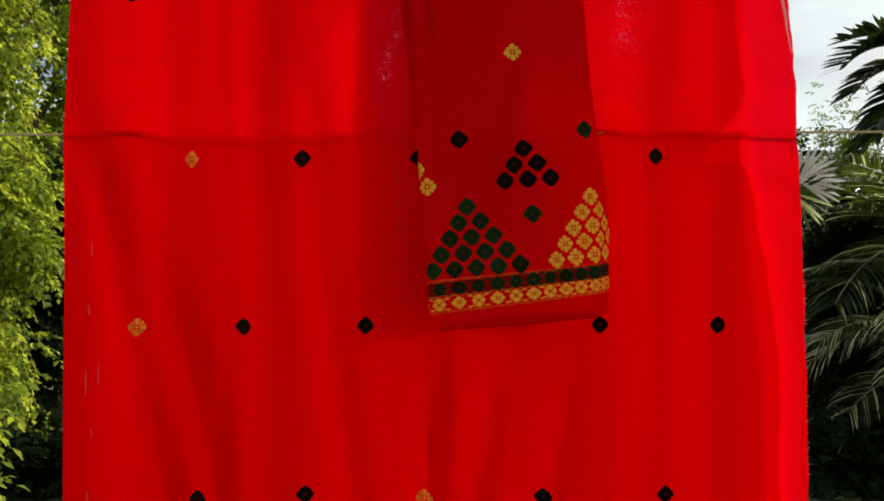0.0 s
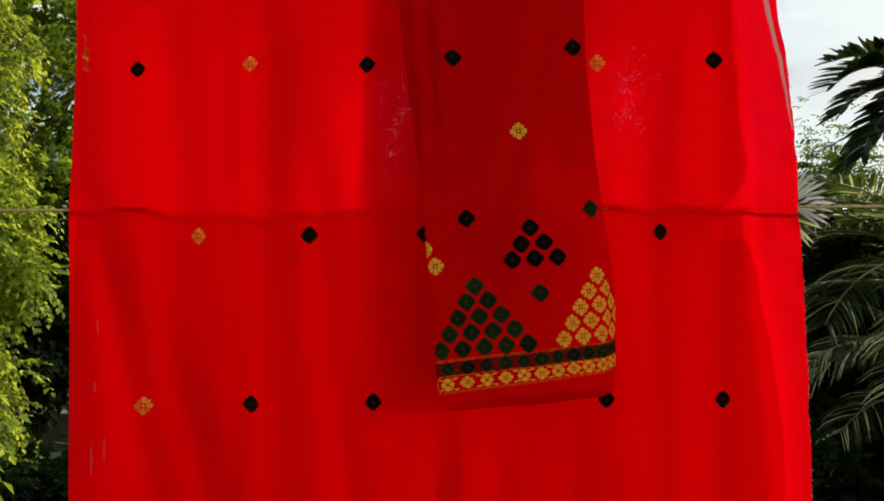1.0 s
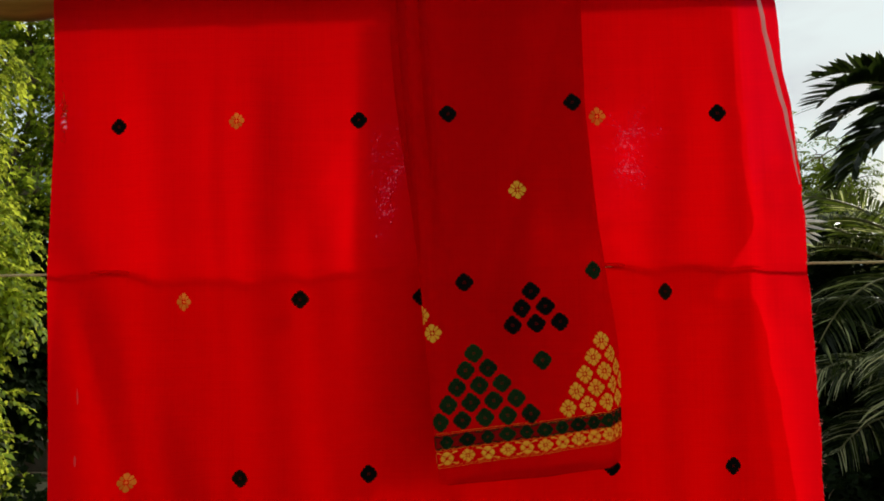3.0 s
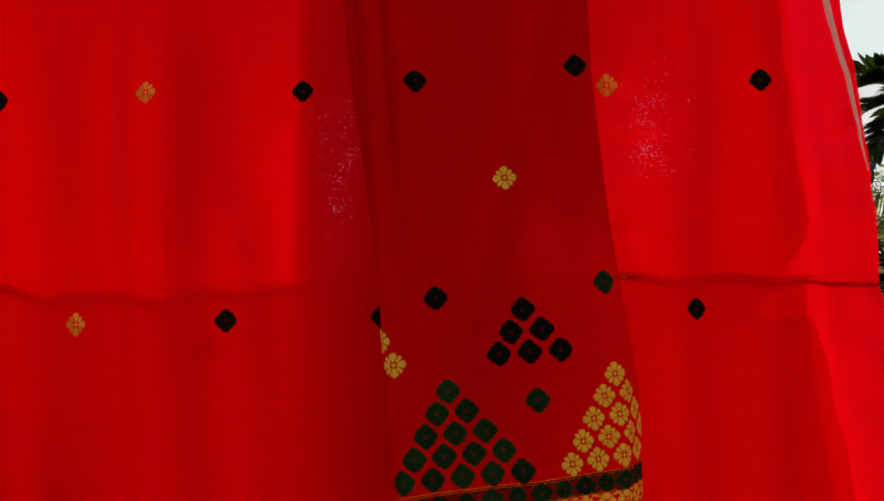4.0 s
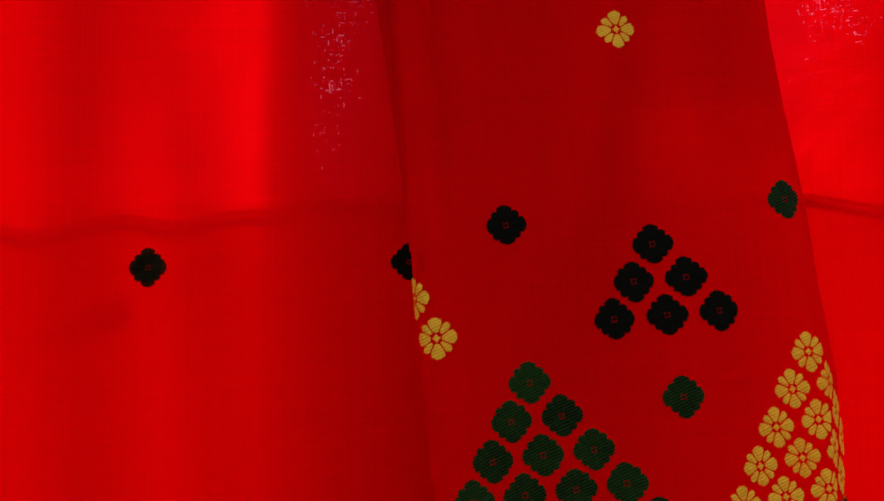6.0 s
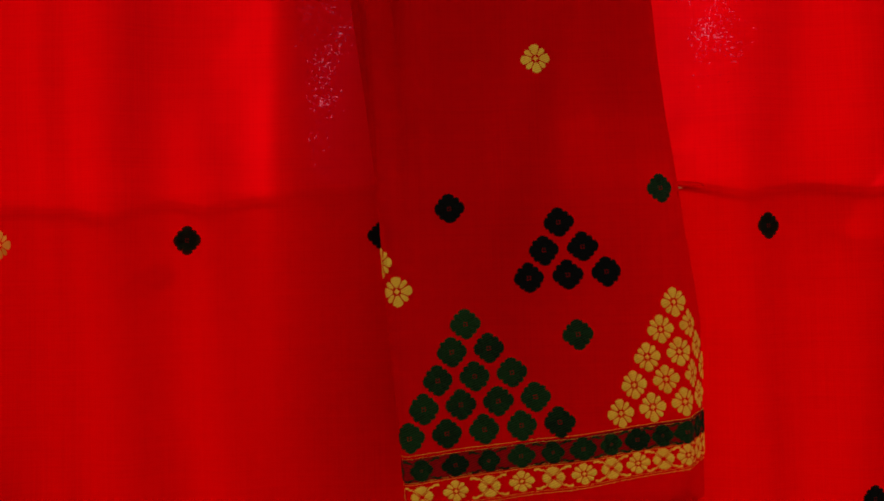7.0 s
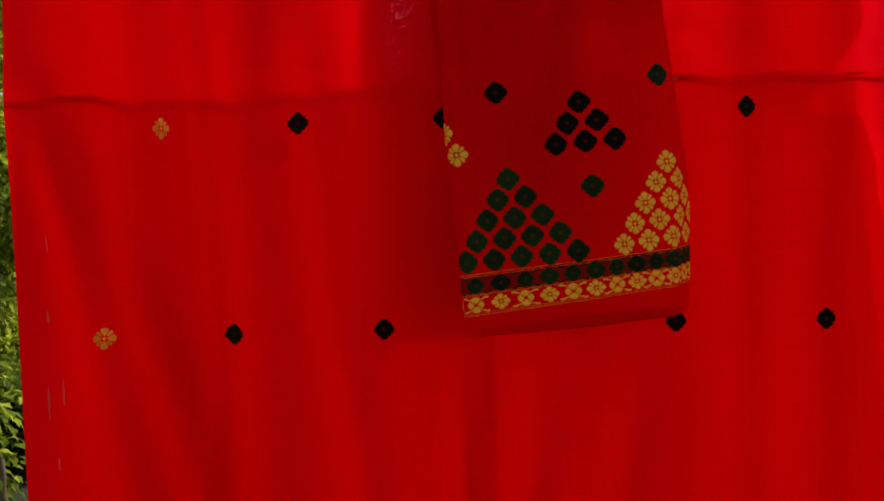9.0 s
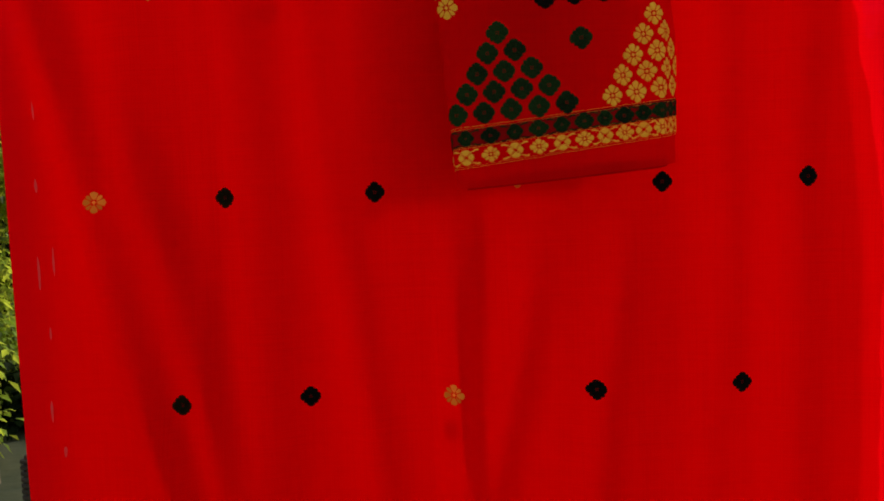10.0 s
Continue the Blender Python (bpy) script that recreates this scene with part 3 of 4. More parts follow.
def shawl_sheet(inset, widen_top, lower, low_span, high_span, z_low=0.0):
    """One layer of the folded shawl; it covers a share of the width that shifts from the hem to the pole."""
    def point(u, v):
        t = v / 0.85 if v < 0.85 else 1
        u_from = low_span[0] + (high_span[0] - low_span[0]) * t
        u_to = low_span[1] + (high_span[1] - low_span[1]) * t
        uu = u_from + (u_to - u_from) * u
        bottom = max(shawl_hem(uu) + lower, z_low)
        if v < 0.85:
            z = bottom + (1.985 - bottom) * v / 0.85
            over = 0
        else:
            z, over = 1.985, (v - 0.85) / 0.15
        widen = widen_top * smooth01(1.45, 1.95, z)
        p = shawl_at(uu * shawl_width(z, widen), z, 0, inset, widen)
        if over:
            ang = over * math.pi * 1.0
            r = POLE_R + 0.016 - inset * 0.6
            return (p[0], POLE_Y - r * math.cos(ang), pole_z(p[0]) - 0.012 * (1 - over) + r * math.sin(ang))
        return p
    return point


shawl = thing("folded_shawl", "folded red silk shawl with green, black and gold woven border", "shawl")
sheet("front_layer", shawl_sheet(0.0, 0.0, 0.0, (0.0, 1.0), (0.0, 1.0)), 70, 130, SILK_DENSE, shawl)
sheet("inner_layer", shawl_sheet(0.006, 0.012, 0.004, (0.03, 0.40), (0.02, 0.56), 1.55), 50, 90, SILK, shawl)
sheet("back_layer", shawl_sheet(0.011, 0.0, 0.006, (0.56, 0.97), (0.72, 0.98), 1.60), 50, 90, SILK, shawl)
sheet("inner_fold", shawl_sheet(0.016, 0.0, 0.0, (0.74, 0.98), (0.72, 0.98), 1.56), 16, 60, SILK_DENSE, shawl)
sheet("pleat", shawl_sheet(0.015, 0.026, 0.0, (0.0, 0.07), (0.0, 0.16), 1.50), 14, 60, SILK, shawl)


def shawl_back(u, v):
    """The other half of the shawl, which hangs behind the pole."""
    z = 1.300 + 0.012 * u + (1.985 - 1.300) * v
    x = -0.022 - 0.006 * smooth01(1.4, 1.9, z) + (0.292 - 0.035 * smooth01(1.4, 1.9, z)) * u
    y = POLE_Y + POLE_R + 0.012 + 0.008 * smooth01(1.95, 1.4, z) + 0.006 * noise.noise(Vector((x * 12, z * 1.2, 77)))
    return (x, y, z + (pole_z(x) - 1.997) * smooth01(1.75, 1.98, z))


sheet("back_half", shawl_back, 40, 60, SILK_SOFT, shawl)
# unseen staggered folds, added to grade the shadow beside the shawl
for start, gap, mat in ((0.08, 0.004, SILK_SOFT), (0.13, 0.008, SILK_BACK), (0.17, 0.012, SILK_OPAQUE)):
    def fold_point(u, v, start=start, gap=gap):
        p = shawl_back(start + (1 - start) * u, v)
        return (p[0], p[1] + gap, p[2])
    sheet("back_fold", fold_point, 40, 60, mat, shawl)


def hem_point(u, v):
    uu = 0.10 + 0.84 * u
    z = shawl_hem(uu) - 0.002 + v * 0.013 * math.sin(math.pi * (0.10 + 0.75 * u)) ** 0.6
    return shawl_at(uu * shawl_width(z), z, -0.003)


# the dark band along the hem is put into this strip's red
sheet("turned_hem", hem_point, 50, 4, SILK_OPAQUE, shawl)


def on_shawl(x, z, lift):
    # x as it would lie on the flat middle
    return shawl_at(min(max(x - lerp_table(SHAWL_LEFT, z) - ROLL + ARC, 0), shawl_width(z)), z, 0.0006 + lift)


def shawl_flower(x, z, mat, radius=0.0133, turn=0.09, squeeze=1.0):
    flower(NAMES[mat], on_shawl, x, z, radius, turn, mat, shawl, squeeze)


for x, z, mat in ((0.008, 1.767, BLACK), (0.195, 1.783, BLACK), (0.108, 1.650, GOLD), (0.027, 1.515, BLACK),
                  (0.215, 1.530, GREEN), (0.136, 1.403, GREEN), (-0.020, 1.443, GOLD), (-0.037, 1.468, GOLD)):
    shawl_flower(x, z, mat, squeeze=0.9 if mat is GREEN and x > 0.2 else 1.0)
for i in range(3):
    for j in range(i + 1):
        shawl_flower(0.123 - 0.0136 * i + 0.0335 * j, 1.501 - 0.0243 * i + 0.0022 * j, BLACK)
for i in range(5):
    for j in range(i + 1):
        shawl_flower(0.039 - 0.0126 * i + 0.0322 * j, 1.4135 - 0.0240 * i + 0.0028 * j, GREEN)
for i in range(5):
    for j in range(min(i + 1, 4)):
        shawl_flower(0.222 - 0.0128 * i + 0.0285 * j, 1.429 - 0.0236 * i + 0.0040 * j, GOLD, 0.0126, 0.12, 0.93)


# border: fine gold lines, a green row and a gold row
def border_z(x, left, right):
    return left + (right - left) * (x + 0.020) / 0.270


def border_line(left, right, wide):
    def point(u, v):
        x = -0.042 + 0.315 * u
        z = border_z(x, left, right) + (v - 0.5) * wide + 0.0004 * noise.noise(Vector((x * 200, 0, left)))
        return on_shawl(x, z, 0.0002)
    sheet("gold_line", point, 90, 1, GOLD, shawl)


for left, right, wide in ((1.3015, 1.3305, 0.0003), (1.2988, 1.3278, 0.0002), (1.2786, 1.3106, 0.0002), (1.2768, 1.3090, 0.0003), (1.2552, 1.2898, 0.0002), (1.2530, 1.2878, 0.0003)):
    border_line(left, right, wide)


def cross_motif(name, x0, z0, half_w, half_h, turn, material):
    """A saltire of two thin bars between four stepped petals, with a hooked tendril at each corner."""
    verts, faces = [], []
    c, s = math.cos(turn), math.sin(turn)

    def put(u, v, lift):
        u, v = u * half_w, v * half_h
        verts.append(on_shawl(x0 + u * c - v * s, z0 + u * s + v * c, lift))
        return len(verts) - 1

    def blob(points, lift=0.0009):
        ring = [put(a, b, 0.0003) for a, b in points]
        mid = put(sum(p[0] for p in points) / len(points), sum(p[1] for p in points) / len(points), lift)
        for i in range(len(ring)):
            faces.append((mid, ring[i], ring[(i + 1) % len(ring)]))

    for sx in (-1, 1):
        # petals along the row
        blob([(sx * a, b) for a, b in ((0.12, 0.0), (0.32, 0.32), (0.46, 0.46), (0.50, 0.32), (0.60, 0.30), (0.58, 0.14), (0.68, 0.0), (0.58, -0.14), (0.60, -0.30), (0.50, -0.32), (0.46, -0.46), (0.32, -0.32))])
        for sz in (-1, 1):
            blob([(sx * a, sz * b) for a, b in ((0.07, 0.14), (0.13, 0.14), (0.60, 0.76), (0.54, 0.82))], 0.0005)
            blob([(sx * a, sz * b) for a, b in ((0.54, 0.70), (0.74, 0.94), (1.02, 0.94), (1.06, 0.74), (0.97, 0.72), (0.95, 0.82), (0.80, 0.82), (0.62, 0.62))], 0.0005)
    for sz in (-1, 1):
        blob([(a, sz * b) for a, b in ((0.0, 0.16), (0.30, 0.54), (0.38, 0.76), (0.24, 0.78), (0.24, 0.92), (0.08, 0.90), (0.0, 1.0), (-0.08, 0.90), (-0.24, 0.92), (-0.24, 0.78), (-0.38, 0.76), (-0.30, 0.54))])
    part_data(name, verts, faces, material, shawl, smooth=False)


def row_ground(u, v):
    x = -0.042 + 0.315 * u
    return on_shawl(x, border_z(x, 1.2778, 1.3098) + 0.0205 * v, -0.0003)


sheet("green_row_ground", row_ground, 90, 2, WEFT_BACK, shawl, "dense red ground of the green row")
SLOPE = math.atan(0.031 / 0.27)
for k in range(-1, 12):
    f = (k + 0.62) / 10.6
    x = -0.020 + 0.270 * (f + 0.05 * math.sin(math.pi * f))
    zg, zd = border_z(x, 1.2655, 1.2998), border_z(x, 1.2880, 1.3190)
    if k % 2 == 0:
        cross_motif("gold_cross", x, zg, 0.0150, 0.0096, SLOPE, GOLD)
        cross_motif("green_cross", x, zd, 0.0158, 0.0100, SLOPE, GREEN)
        flower("green_flower", on_shawl, x, zd, 0.0074, SLOPE + 0.785, GREEN, shawl, 1.2)
    else:
        flower("gold_flower", on_shawl, x, zg, 0.0092, SLOPE, GOLD, shawl, 1.18, slit=True)
        flower("green_flower", on_shawl, x, zd, 0.0100, SLOPE, GREEN, shawl, 1.22)


# ---- foliage ----
def leaf_blades(stems, blade, wide, pairs, rachis, rs, droop=0.5):
    """Compound leaves: from each stem (place, direction) a short rachis with paired leaflets. Gives vertices and faces."""
    verts, faces = [], []
    for p, d in stems:
        p, d = Vector(p), Vector(d).normalized()
        side = d.cross(Vector((0, 0, 1)))
        side = side.normalized() if side.length > 0.05 else Vector((1, 0, 0))
        up = side.cross(d)
        ln = rachis * rs.uniform(0.7, 1.2)
        for i in range(pairs * 2 + 1):
            k = (i // 2 + 1) / (pairs + 0.5)
            q = p + d * ln * k + Vector((0, 0, -droop * ln * k * k * 0.6))
            sgn = 1 if i % 2 else -1
            if i == pairs * 2:
                b = d + Vector((0, 0, -droop))
            else:
                b = side * sgn + d * 0.55 + Vector((0, 0, -droop * rs.uniform(0.5, 1.3)))
            b = (b + Vector((rs.uniform(-.3, .3), rs.uniform(-.3, .3), rs.uniform(-.3, .3)))).normalized()
            n = (up + Vector((rs.uniform(-.5, .5), rs.uniform(-.5, .5), rs.uniform(-.2, .5)))).normalized()
            w = b.cross(n)
            w = w.normalized() if w.length > 0.05 else side
            m = blade * rs.uniform(0.7, 1.2)
            ww = wide * m
            t = len(verts)
            fold = w.cross(b) * ww * 0.25
            verts += [q, q + b * m * 0.5 + w * ww + fold, q + b * m + Vector((0, 0, -0.15 * m)), q + b * m * 0.5 - w * ww + fold, q + b * m * 0.45]
            faces += [(t, t + 4, t + 1), (t + 4, t + 2, t + 1), (t, t + 3, t + 4), (t + 4, t + 3, t + 2)]
    return verts, faces


def crown_stems(blobs, count, rs, core=0.35):
    stems = []
    total = sum(b[3] ** 2 for b in blobs)
    for cx, cy, cz, r in blobs:
        for _ in range(int(count * r * r / total)):
            d = Vector((rs.gauss(0, 1), rs.gauss(0, 1), rs.gauss(0, 0.85))).normalized()
            lump = 0.70 + 0.85 * noise.noise(d * 2.3 + Vector((cx, cy, cz)))
            rad = r * lump * (core + (1 - core) * rs.random() ** 0.5)
            p = Vector((cx, cy, cz)) + d * rad
            if p.z < 0.06:
                continue
            stems.append((p, d * 0.7 + Vector((rs.uniform(-.5, .5), rs.uniform(-.5, .5), rs.uniform(-.5, .15)))))
    return stems


def limb(a, b, r0, r1, rs, wob=0.06):
    a, b = Vector(a), Vector(b)
    ln = (b - a).length
    pts = [a.lerp(b, k / 7) + Vector((rs.uniform(-1, 1), rs.uniform(-1, 1), rs.uniform(-.4, .4))) * wob * ln * math.sin(math.pi * k / 7) for k in range(8)]
    return tube(pts, [r0 + (r1 - r0) * k / 7 for k in range(8)], 8)


def leafy_tree(name, label, base, fork, blobs, count, blade, wide, pairs, rachis, leaf, seed, trunk_r=0.1, category="tree", droop=0.5, clumps=0):
    rs = random.Random(seed)
    tree = thing(name, label, category)
    v, f = limb(base, fork, trunk_r, trunk_r * 0.7, rs, 0.03)
    part_data("trunk", v, f, BARK, tree)
    for cx, cy, cz, r in blobs:
        v, f = limb(fork, (cx, cy, cz), trunk_r * 0.55, trunk_r * 0.15, rs, 0.08)
        part_data("limb", v, f, BARK, tree)
        for _ in range(4):
            d = Vector((rs.gauss(0, 1), rs.gauss(0, 1), rs.gauss(0, 0.7))).normalized()
            e = Vector((cx, cy, cz)) + d * r * 0.8
            if e.z > 0.1:
                v, f = limb((cx, cy, cz), e, trunk_r * 0.2, trunk_r * 0.05, rs, 0.1)
                part_data("twig", v, f, BARK, tree)
    lumps = blobs
    if clumps:
        # boughs of leaves with gaps between them
        lumps = []
        for cx, cy, cz, r in blobs:
            for _ in range(clumps):
                d = Vector((rs.gauss(0, 1), rs.gauss(0, 1), rs.gauss(0, 0.9))).normalized() * r * rs.uniform(0.35, 0.85)
                lumps.append((cx + d.x, cy + d.y, max(0.15, cz + d.z), r * rs.uniform(0.22, 0.40)))
    v, f = leaf_blades(crown_stems(lumps, count, rs), blade, wide, pairs, rachis, rs, droop)
    part_data("crown", v, f, leaf, tree, smooth=False)
    return tree


leafy_tree("leafy_bush", "tall sunlit bush with drooping yellow-green leaves", (-3.45, 4.85, -0.05), (-3.4, 4.8, 0.7),
           [(-3.36, 4.9, 2.95, 0.50), (-3.42, 4.9, 2.35, 0.60), (-3.14, 4.75, 1.98, 0.46), (-3.02, 4.6, 1.46, 0.46), (-3.30, 4.65, 1.05, 0.45), (-3.02, 4.5, 0.72, 0.46),
            (-3.15, 4.5, 0.28, 0.50), (-3.5, 4.75, 0.5, 0.6), (-3.55, 4.85, 1.5, 0.7), (-3.5, 4.95, 3.4, 0.55), (-2.85, 4.4, 0.15, 0.30), (-2.98, 4.3, 0.42, 0.40), (-3.2, 4.3, 0.75, 0.4)],
           4300, 0.047, 0.35, 5, 0.15, LEAF_BUSH, 11, 0.05, "bush", 0.8, 13)
leafy_tree("garden_tree", "broad green tree with sky showing between its boughs", (-5.6, 8.6, -0.05), (-5.4, 8.5, 2.0),
           [(-4.6, 8.3, 4.0, 0.95), (-5.9, 8.6, 4.6, 1.3), (-4.35, 8.2, 2.65, 0.75), (-5.3, 8.7, 2.9, 1.0), (-4.8, 8.5, 5.0, 0.8), (-3.9, 8.6, 4.9, 0.6), (-4.3, 8.4, 3.35, 0.5)],
           1700, 0.085, 0.36, 4, 0.22, LEAF_TREE, 12, 0.16, clumps=14)
# fills the gap behind the bush; its shade is in the leaf colour
leafy_tree("shade_shrub", "dense shrub with leaves darkened to read as deep shade", (-4.9, 8.0, -0.05), (-4.9, 8.0, 0.5),
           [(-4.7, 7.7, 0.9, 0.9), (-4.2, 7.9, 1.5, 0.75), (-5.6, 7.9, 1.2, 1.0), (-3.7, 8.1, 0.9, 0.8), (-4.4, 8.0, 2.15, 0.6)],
           1900, 0.10, 0.34, 3, 0.2, LEAF_SHADED, 13, 0.06, "shrub")
leafy_tree("sapling", "slim sapling with a tan stem and yellow-green leaves", (-2.12, 3.30, -0.05), (-2.15, 3.30, 0.35),
           [(-2.38, 3.32, 0.62, 0.26), (-2.45, 3.4, 0.30, 0.24)], 130, 0.07, 0.27, 3, 0.14, LEAF_BUSH, 14, 0.016, "sapling", 0.6)
leafy_tree("thin_tree", "slender tree with sparse fine leaves against the sky", (7.3, 12.2, -0.05), (7.1, 12.1, 2.4),
           [(6.75, 12.0, 3.7, 0.75), (6.55, 11.9, 3.0, 0.6), (7.3, 12.2, 3.3, 0.7), (6.9, 12.0, 2.3, 0.7)],
           620, 0.085, 0.20, 3, 0.2, LEAF_THIN, 15, 0.07)
leafy_tree("far_tree", "distant dark bushy tree", (9.2, 17.2, -0.05), (9.1, 17.1, 1.5),
           [(8.3, 16.4, 3.6, 0.95), (9.3, 17.0, 3.2, 1.2), (8.1, 16.5, 2.3, 1.1)],
           1000, 0.13, 0.3, 3, 0.25, LEAF_SHADED, 16, 0.12)
# fills the gaps between the palms; its shade is in the leaf colour
leafy_tree("hedge_shrub", "dense shrub with leaves darkened for shade behind the palms", (5.6, 8.7, -0.05), (5.6, 8.7, 0.5),
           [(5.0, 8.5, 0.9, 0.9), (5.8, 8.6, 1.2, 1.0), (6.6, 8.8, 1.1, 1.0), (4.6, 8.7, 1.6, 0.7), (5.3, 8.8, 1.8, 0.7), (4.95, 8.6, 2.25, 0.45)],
           1900, 0.11, 0.32, 3, 0.2, LEAF_SHADED, 17, 0.06, "shrub")


# added low fill below bush and palms, shade put into the leaf colour
leafy_tree("undergrowth", "low undergrowth with leaves darkened for shade below the bush", (-3.3, 5.4, -0.05), (-3.3, 5.4, 0.2),
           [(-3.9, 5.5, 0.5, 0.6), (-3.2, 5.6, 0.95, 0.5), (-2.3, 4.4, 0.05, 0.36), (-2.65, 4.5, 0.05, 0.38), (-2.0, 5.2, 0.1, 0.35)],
           2100, 0.085, 0.36, 3, 0.16, LEAF_SHADED, 18, 0.03, "shrub")
leafy_tree("undergrowth", "low undergrowth with leaves darkened for shade below the palms", (3.6, 5.6, -0.05), (3.6, 5.6, 0.2),
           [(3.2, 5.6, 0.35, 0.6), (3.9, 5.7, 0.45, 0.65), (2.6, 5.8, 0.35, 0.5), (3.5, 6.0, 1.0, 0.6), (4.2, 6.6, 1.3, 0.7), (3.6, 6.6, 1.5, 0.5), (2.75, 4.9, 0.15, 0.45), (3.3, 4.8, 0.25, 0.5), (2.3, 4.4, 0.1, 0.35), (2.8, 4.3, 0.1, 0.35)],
           3600, 0.085, 0.36, 3, 0.16, LEAF_SHADED, 19, 0.03, "shrub")


# ---- palms ----
def frond(parent, base, azimuth, rise, length, bend, pairs, blade, wide, hang, leaf, rs, lay=0.55, lift=0.25):
    """One feather leaf: an arching rib with strap leaflets down both sides. Azimuth in degrees clockwise from +y."""
    verts, faces = [], []
    p = Vector(base)
    steps = 26
    az, pitch = radians(azimuth), radians(rise)
    pts, dirs = [], []
    for i in range(steps + 1):
        d = Vector((math.sin(az) * math.cos(pitch), math.cos(az) * math.cos(pitch), math.sin(pitch)))
        pts.append(p.copy())
        dirs.append(d)
        p = p + d * length / steps
        pitch -= radians(bend) / steps * (0.5 + i / steps)
    v, f = tube(pts, [0.014 * length ** 0.5 * (1 - 0.9 * i / steps) + 0.0015 for i in range(steps + 1)], 6)
    for i in range(pairs):
        k = 0.14 + 0.86 * i / (pairs - 1)
        j = min(int(k * steps), steps - 1)
        q, d = pts[j].lerp(pts[j + 1], k * steps - j), dirs[j]
        side = d.cross(Vector((0, 0, 1)))
        side = side.normalized() if side.length > 0.05 else Vector((math.cos(az), -math.sin(az), 0))
        up = side.cross(d)
        size = blade * (0.35 + 0.65 * math.sin(math.pi * min(1, 0.18 + k * 0.74)) ** 0.8) * rs.uniform(0.85, 1.12)
        for sgn in (-1, 1):
            b = (side * sgn + d * (lay + 0.5 * k) + up * lift + Vector((rs.uniform(-.10, .10), rs.uniform(-.10, .10), rs.uniform(-.12, .08)))).normalized()
            t = len(verts)
            pos = q.copy()
            w = wide * size
            flat = b.cross(up).normalized()
            flat = (flat + up * rs.uniform(-0.5, 0.5)).normalized()
            for m, ww in enumerate((0.35, 1.0, 0.85, 0.06)):
                verts += [pos - flat * w * ww, pos + flat * w * ww]
                b = (b + Vector((0, 0, -hang * (0.25 + 0.3 * m)))).normalized()
                pos = pos + b * size / 3
            faces += [(t + 2 * m, t + 2 * m + 1, t + 2 * m + 3, t + 2 * m + 2) for m in range(3)]
    blades = part_data("frond", verts, faces, leaf, parent, smooth=False)
    part_data("rib", v, f, RIB, blades)
    return blades


def palm(name, label, foot, head, trunk_r, fronds, leaf, seed, lift=0.25):
    rs = random.Random(seed)
    p = thing(name, label, "palm")
    foot, head = Vector(foot), Vector(head)
    pts = [foot.lerp(head, k / 24) for k in range(25)]
    v, f = tube(pts, [trunk_r * (1.15 - 0.3 * k / 24 + (0.05 if k % 2 else 0)) for k in range(25)], 12)
    part_data("trunk", v, f, PALM_BARK, p)
    for azimuth, rise, length, bend, pairs, blade, wide, hang in fronds:
        frond(p, head + Vector((0, 0, rs.uniform(-0.05, 0.05))), azimuth, rise, length, bend, pairs, blade, wide, hang, leaf, rs, 0.55, lift)
    return p


palm("areca_palm", "areca palm with broad dark leaflets against the bright sky", (4.55, 6.05, -0.05), (4.45, 6.0, 2.98), 0.06,
     [(-102, 34, 1.38, 85, 30, 0.36, 0.13, 0.10), (-106, 2, 1.25, 75, 26, 0.36, 0.13, 0.40), (-150, -25, 1.25, 60, 24, 0.36, 0.13, 0.5),
      (-80, 75, 0.9, 20, 18, 0.26, 0.08, 0.1), (-95, 16, 1.15, 70, 26, 0.36, 0.13, 0.3), (-125, 10, 1.15, 70, 26, 0.36, 0.13, 0.35), (-75, 48, 1.1, 70, 24, 0.34, 0.13, 0.15), (60, 35, 1.4, 80, 22, 0.36, 0.13, 0.3), (120, 25, 1.4, 80, 22, 0.36, 0.13, 0.3),
      (10, 40, 1.4, 80, 22, 0.36, 0.13, 0.3), (-35, -10, 1.2, 60, 22, 0.36, 0.13, 0.4)], LEAF_ARECA, 21, 0.6)
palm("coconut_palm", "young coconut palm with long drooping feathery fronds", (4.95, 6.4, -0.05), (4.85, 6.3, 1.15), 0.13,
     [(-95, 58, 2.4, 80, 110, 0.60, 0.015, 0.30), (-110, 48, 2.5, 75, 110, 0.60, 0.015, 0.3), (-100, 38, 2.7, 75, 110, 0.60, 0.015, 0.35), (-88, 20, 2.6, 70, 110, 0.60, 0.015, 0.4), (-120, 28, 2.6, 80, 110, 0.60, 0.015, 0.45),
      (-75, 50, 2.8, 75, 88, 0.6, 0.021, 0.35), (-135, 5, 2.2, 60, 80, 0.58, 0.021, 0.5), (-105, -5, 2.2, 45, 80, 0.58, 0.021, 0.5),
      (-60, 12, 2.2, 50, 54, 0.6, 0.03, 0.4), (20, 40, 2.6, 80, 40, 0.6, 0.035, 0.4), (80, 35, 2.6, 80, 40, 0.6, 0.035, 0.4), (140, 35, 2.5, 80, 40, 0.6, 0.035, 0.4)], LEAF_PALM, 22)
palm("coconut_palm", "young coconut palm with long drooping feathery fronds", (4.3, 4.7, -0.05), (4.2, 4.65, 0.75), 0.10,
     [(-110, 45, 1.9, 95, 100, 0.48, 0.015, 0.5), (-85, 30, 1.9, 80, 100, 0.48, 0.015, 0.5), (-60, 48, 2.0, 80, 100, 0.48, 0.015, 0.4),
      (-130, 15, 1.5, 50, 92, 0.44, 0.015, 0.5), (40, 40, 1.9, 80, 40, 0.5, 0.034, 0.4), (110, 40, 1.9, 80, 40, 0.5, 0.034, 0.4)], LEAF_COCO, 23)
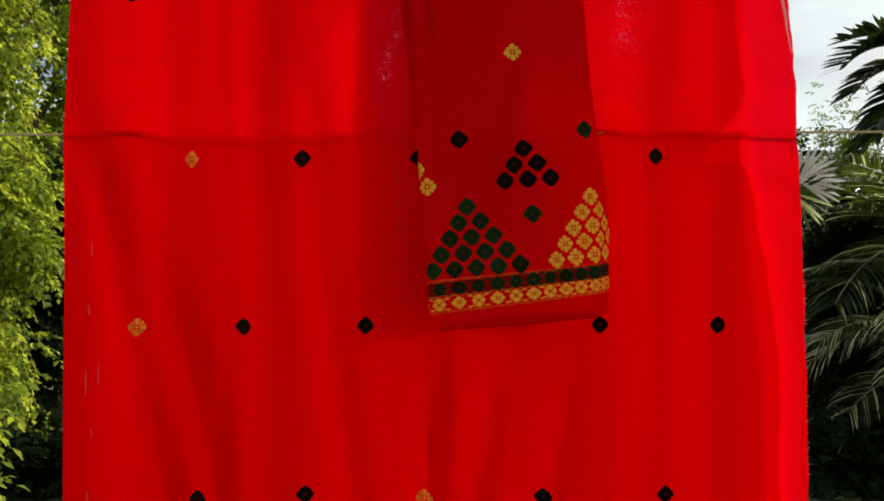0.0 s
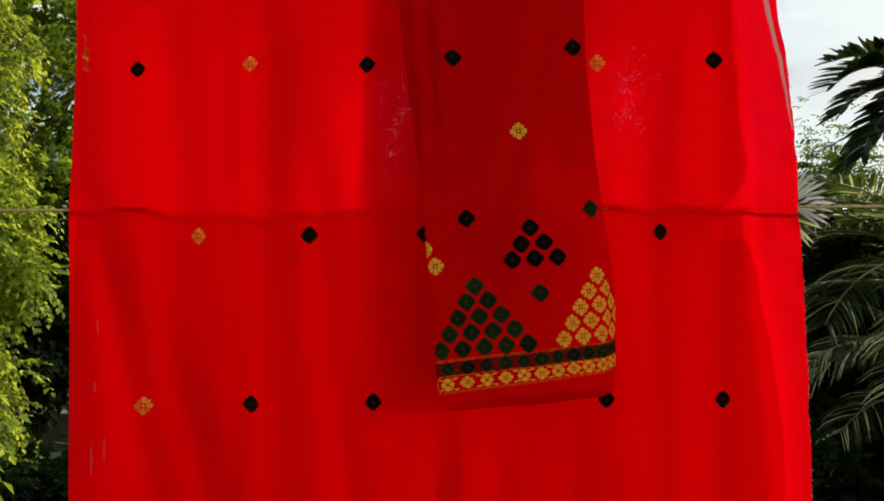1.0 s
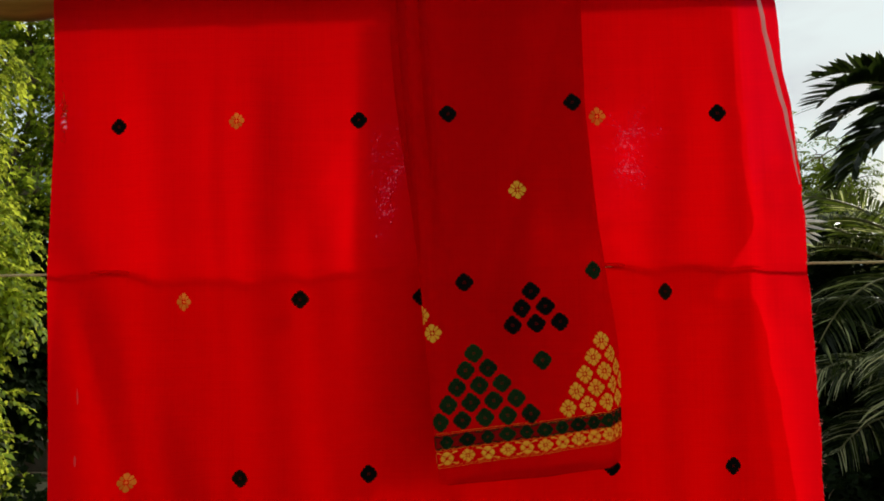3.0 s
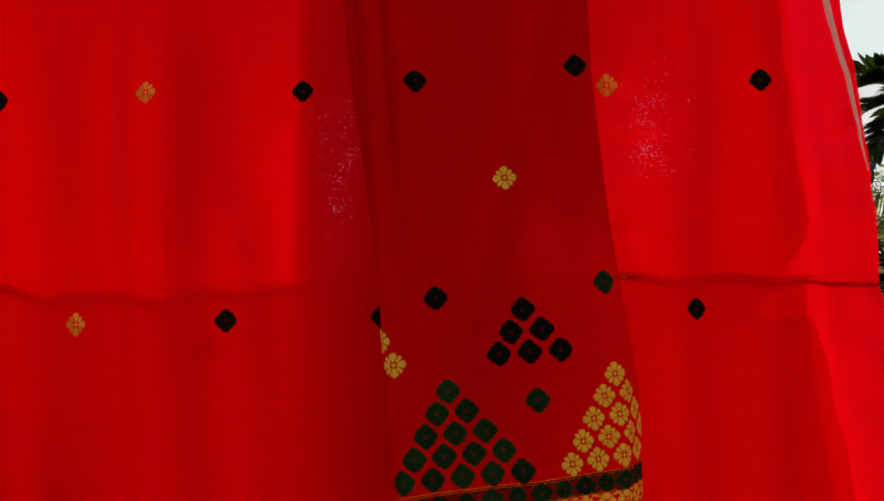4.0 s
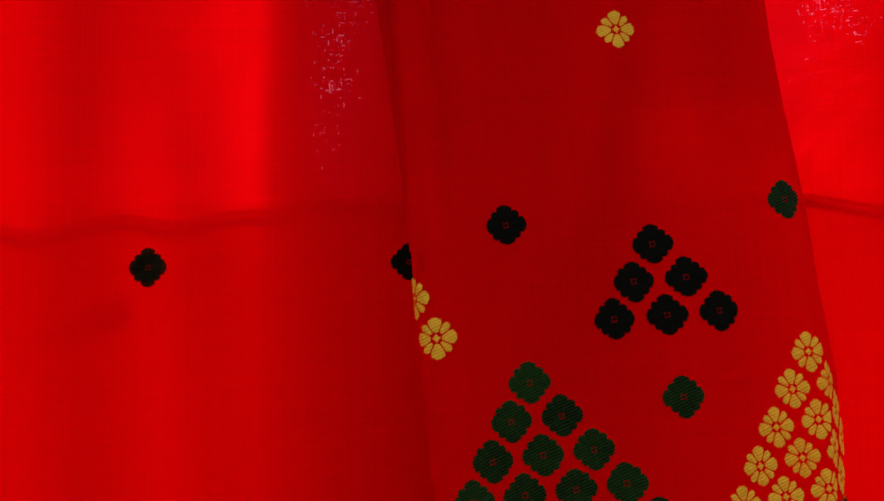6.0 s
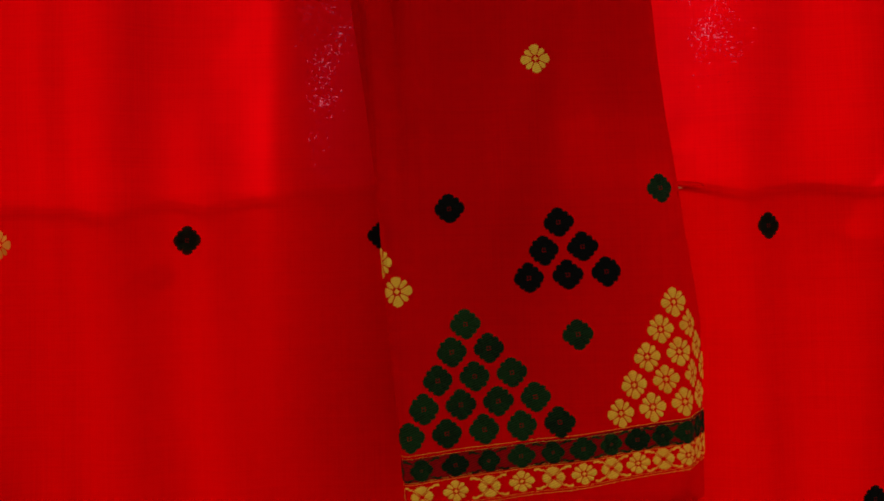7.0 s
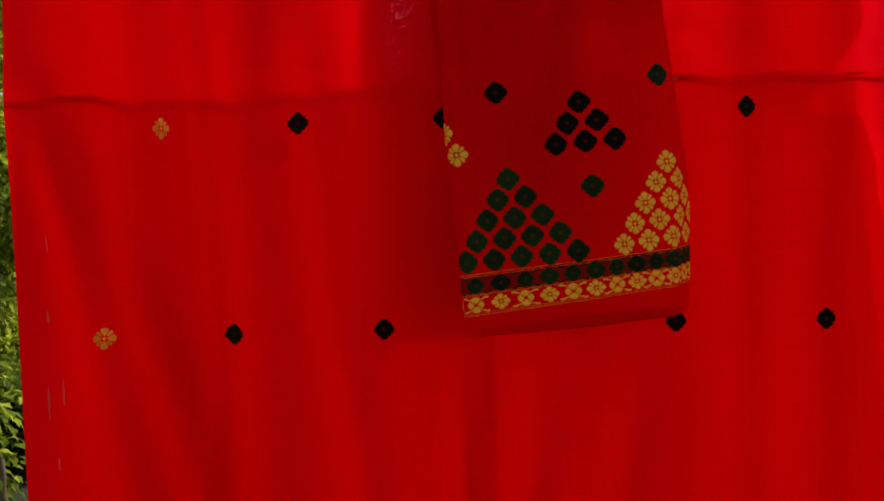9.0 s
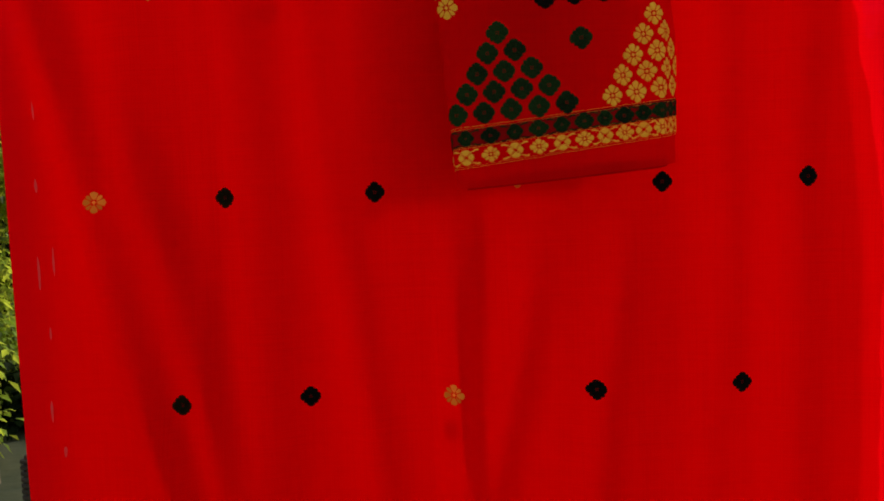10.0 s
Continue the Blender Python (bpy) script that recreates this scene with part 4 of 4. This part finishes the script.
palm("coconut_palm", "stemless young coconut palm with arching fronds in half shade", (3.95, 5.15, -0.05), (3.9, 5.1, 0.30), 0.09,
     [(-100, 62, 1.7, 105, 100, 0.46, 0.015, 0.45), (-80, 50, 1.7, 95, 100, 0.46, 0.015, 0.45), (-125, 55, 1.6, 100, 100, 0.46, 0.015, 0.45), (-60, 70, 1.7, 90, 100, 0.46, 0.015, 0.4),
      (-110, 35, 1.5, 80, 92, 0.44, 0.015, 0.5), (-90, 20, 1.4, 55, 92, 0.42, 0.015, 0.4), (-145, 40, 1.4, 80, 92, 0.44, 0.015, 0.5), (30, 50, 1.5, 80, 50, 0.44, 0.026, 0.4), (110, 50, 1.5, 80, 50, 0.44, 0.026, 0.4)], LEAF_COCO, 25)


def fan_leaf(parent, base, turn, tilt, length, blades, leaf, rs):
    """A fan leaf: narrow pleated blades spread from the end of a stalk; turn is the middle blade's angle in the upright plane."""
    verts, faces = [], []
    p = Vector(base)
    for i in range(blades):
        w = radians(turn + 150 * (i / (blades - 1) - 0.5))
        d = Vector((math.cos(w), tilt * rs.uniform(0.6, 1.4), math.sin(w))).normalized()
        side = d.cross(Vector((0, -1, 0))).normalized() * length * 0.045
        crease = Vector((0, -0.012, 0))
        ln = length * rs.uniform(0.8, 1.05)
        t = len(verts)
        for k, ww in ((0.06, 0.2), (0.55, 1.0), (0.85, 0.7), (1.0, 0.05)):
            q = p + d * ln * k + Vector((0, 0, -0.10 * ln * k * k))
            verts += [q - side * ww, q + crease * ww, q + side * ww]
        for m in range(3):
            a = t + 3 * m
            faces += [(a, a + 1, a + 4, a + 3), (a + 1, a + 2, a + 5, a + 4)]
    return part_data("fan", verts, faces, leaf, parent, smooth=False)


fan_palm = thing("fan_palm", "slim palm with one pale dry fan leaf catching the sun", "palm")
fan_rng = random.Random(41)
v, f = limb((2.30, 4.9, -0.05), (2.40, 4.9, 1.92), 0.025, 0.016, fan_rng, 0.02)
part_data("trunk", v, f, PALM_BARK, fan_palm)
tagged(fan_leaf(fan_palm, (2.42, 4.9, 1.945), 35, -0.3, 0.29, 15, DRY, fan_rng), "pale dry fan leaf")
for bx, bz, turn in ((2.39, 1.86, -30), (2.38, 1.88, 150), (2.38, 1.80, 210)):
    fan_leaf(fan_palm, (bx, 4.92, bz), turn, -0.3, 0.27, 13, LEAF_PALM, fan_rng)

palm("small_palm", "small young palm with narrow green fronds", (-3.75, 5.75, -0.05), (-3.70, 5.7, 1.35), 0.05,
     [(98, 22, 1.0, 40, 26, 0.30, 0.05, 0.25), (80, 5, 0.95, 40, 26, 0.30, 0.05, 0.3), (125, 40, 0.9, 60, 24, 0.28, 0.05, 0.3), (-40, 40, 0.9, 60, 24, 0.28, 0.05, 0.3), (-130, 40, 0.9, 60, 24, 0.28, 0.05, 0.3)], LEAF_TREE, 24)


# ---- low wall and slatted crate at the garden's edge ----
def box(bm, x0, x1, y0, y1, z0, z1, bevel=0.0):
    r = bmesh.ops.create_cube(bm, size=1, matrix=Matrix.Translation(((x0 + x1) / 2, (y0 + y1) / 2, (z0 + z1) / 2)) @ Matrix.Diagonal((x1 - x0, y1 - y0, z1 - z0, 1)))
    if bevel:
        edges = list({e for vert in r["verts"] for e in vert.link_edges})
        bmesh.ops.bevel(bm, geom=edges, offset=bevel, segments=2, affect="EDGES")


wall = thing("garden_wall", "low limewashed garden wall with worn patches", "wall")
bm = bmesh.new()
box(bm, -5.4, -2.2, 6.25, 6.40, -0.05, 0.20, 0.01)
part("wall_body", bm, WALLWASH, wall)
bm = bmesh.new()
box(bm, -5.42, -2.18, 6.22, 6.43, 0.20, 0.255, 0.012)
part("coping", bm, WALLWASH, wall)

crate = thing("slatted_crate", "dark weathered wooden crate of thin level slats on the ground", "crate")
for i in range(11):
    bm = bmesh.new()
    box(bm, -1.73, -1.17, 2.86, 2.872, 0.012 + i * 0.024, 0.026 + i * 0.024, 0.002)
    part("slat", bm, SLATWOOD, crate)
for x in (-1.72, -1.20):
    for y in (2.872, 3.18):
        bm = bmesh.new()
        box(bm, x, x + 0.03, y, y + 0.03, 0.0, 0.285, 0.003)
        part("corner_post", bm, SLATWOOD, crate)
for x in (-1.732, -1.168):
    for i in range(11):
        bm = bmesh.new()
        box(bm, x - 0.006, x + 0.006, 2.872, 3.21, 0.012 + i * 0.024, 0.026 + i * 0.024, 0.002)
        part("slat", bm, SLATWOOD, crate)
for i in range(11):
    bm = bmesh.new()
    box(bm, -1.73, -1.17, 3.21, 3.222, 0.012 + i * 0.024, 0.026 + i * 0.024, 0.002)
    part("slat", bm, SLATWOOD, crate)
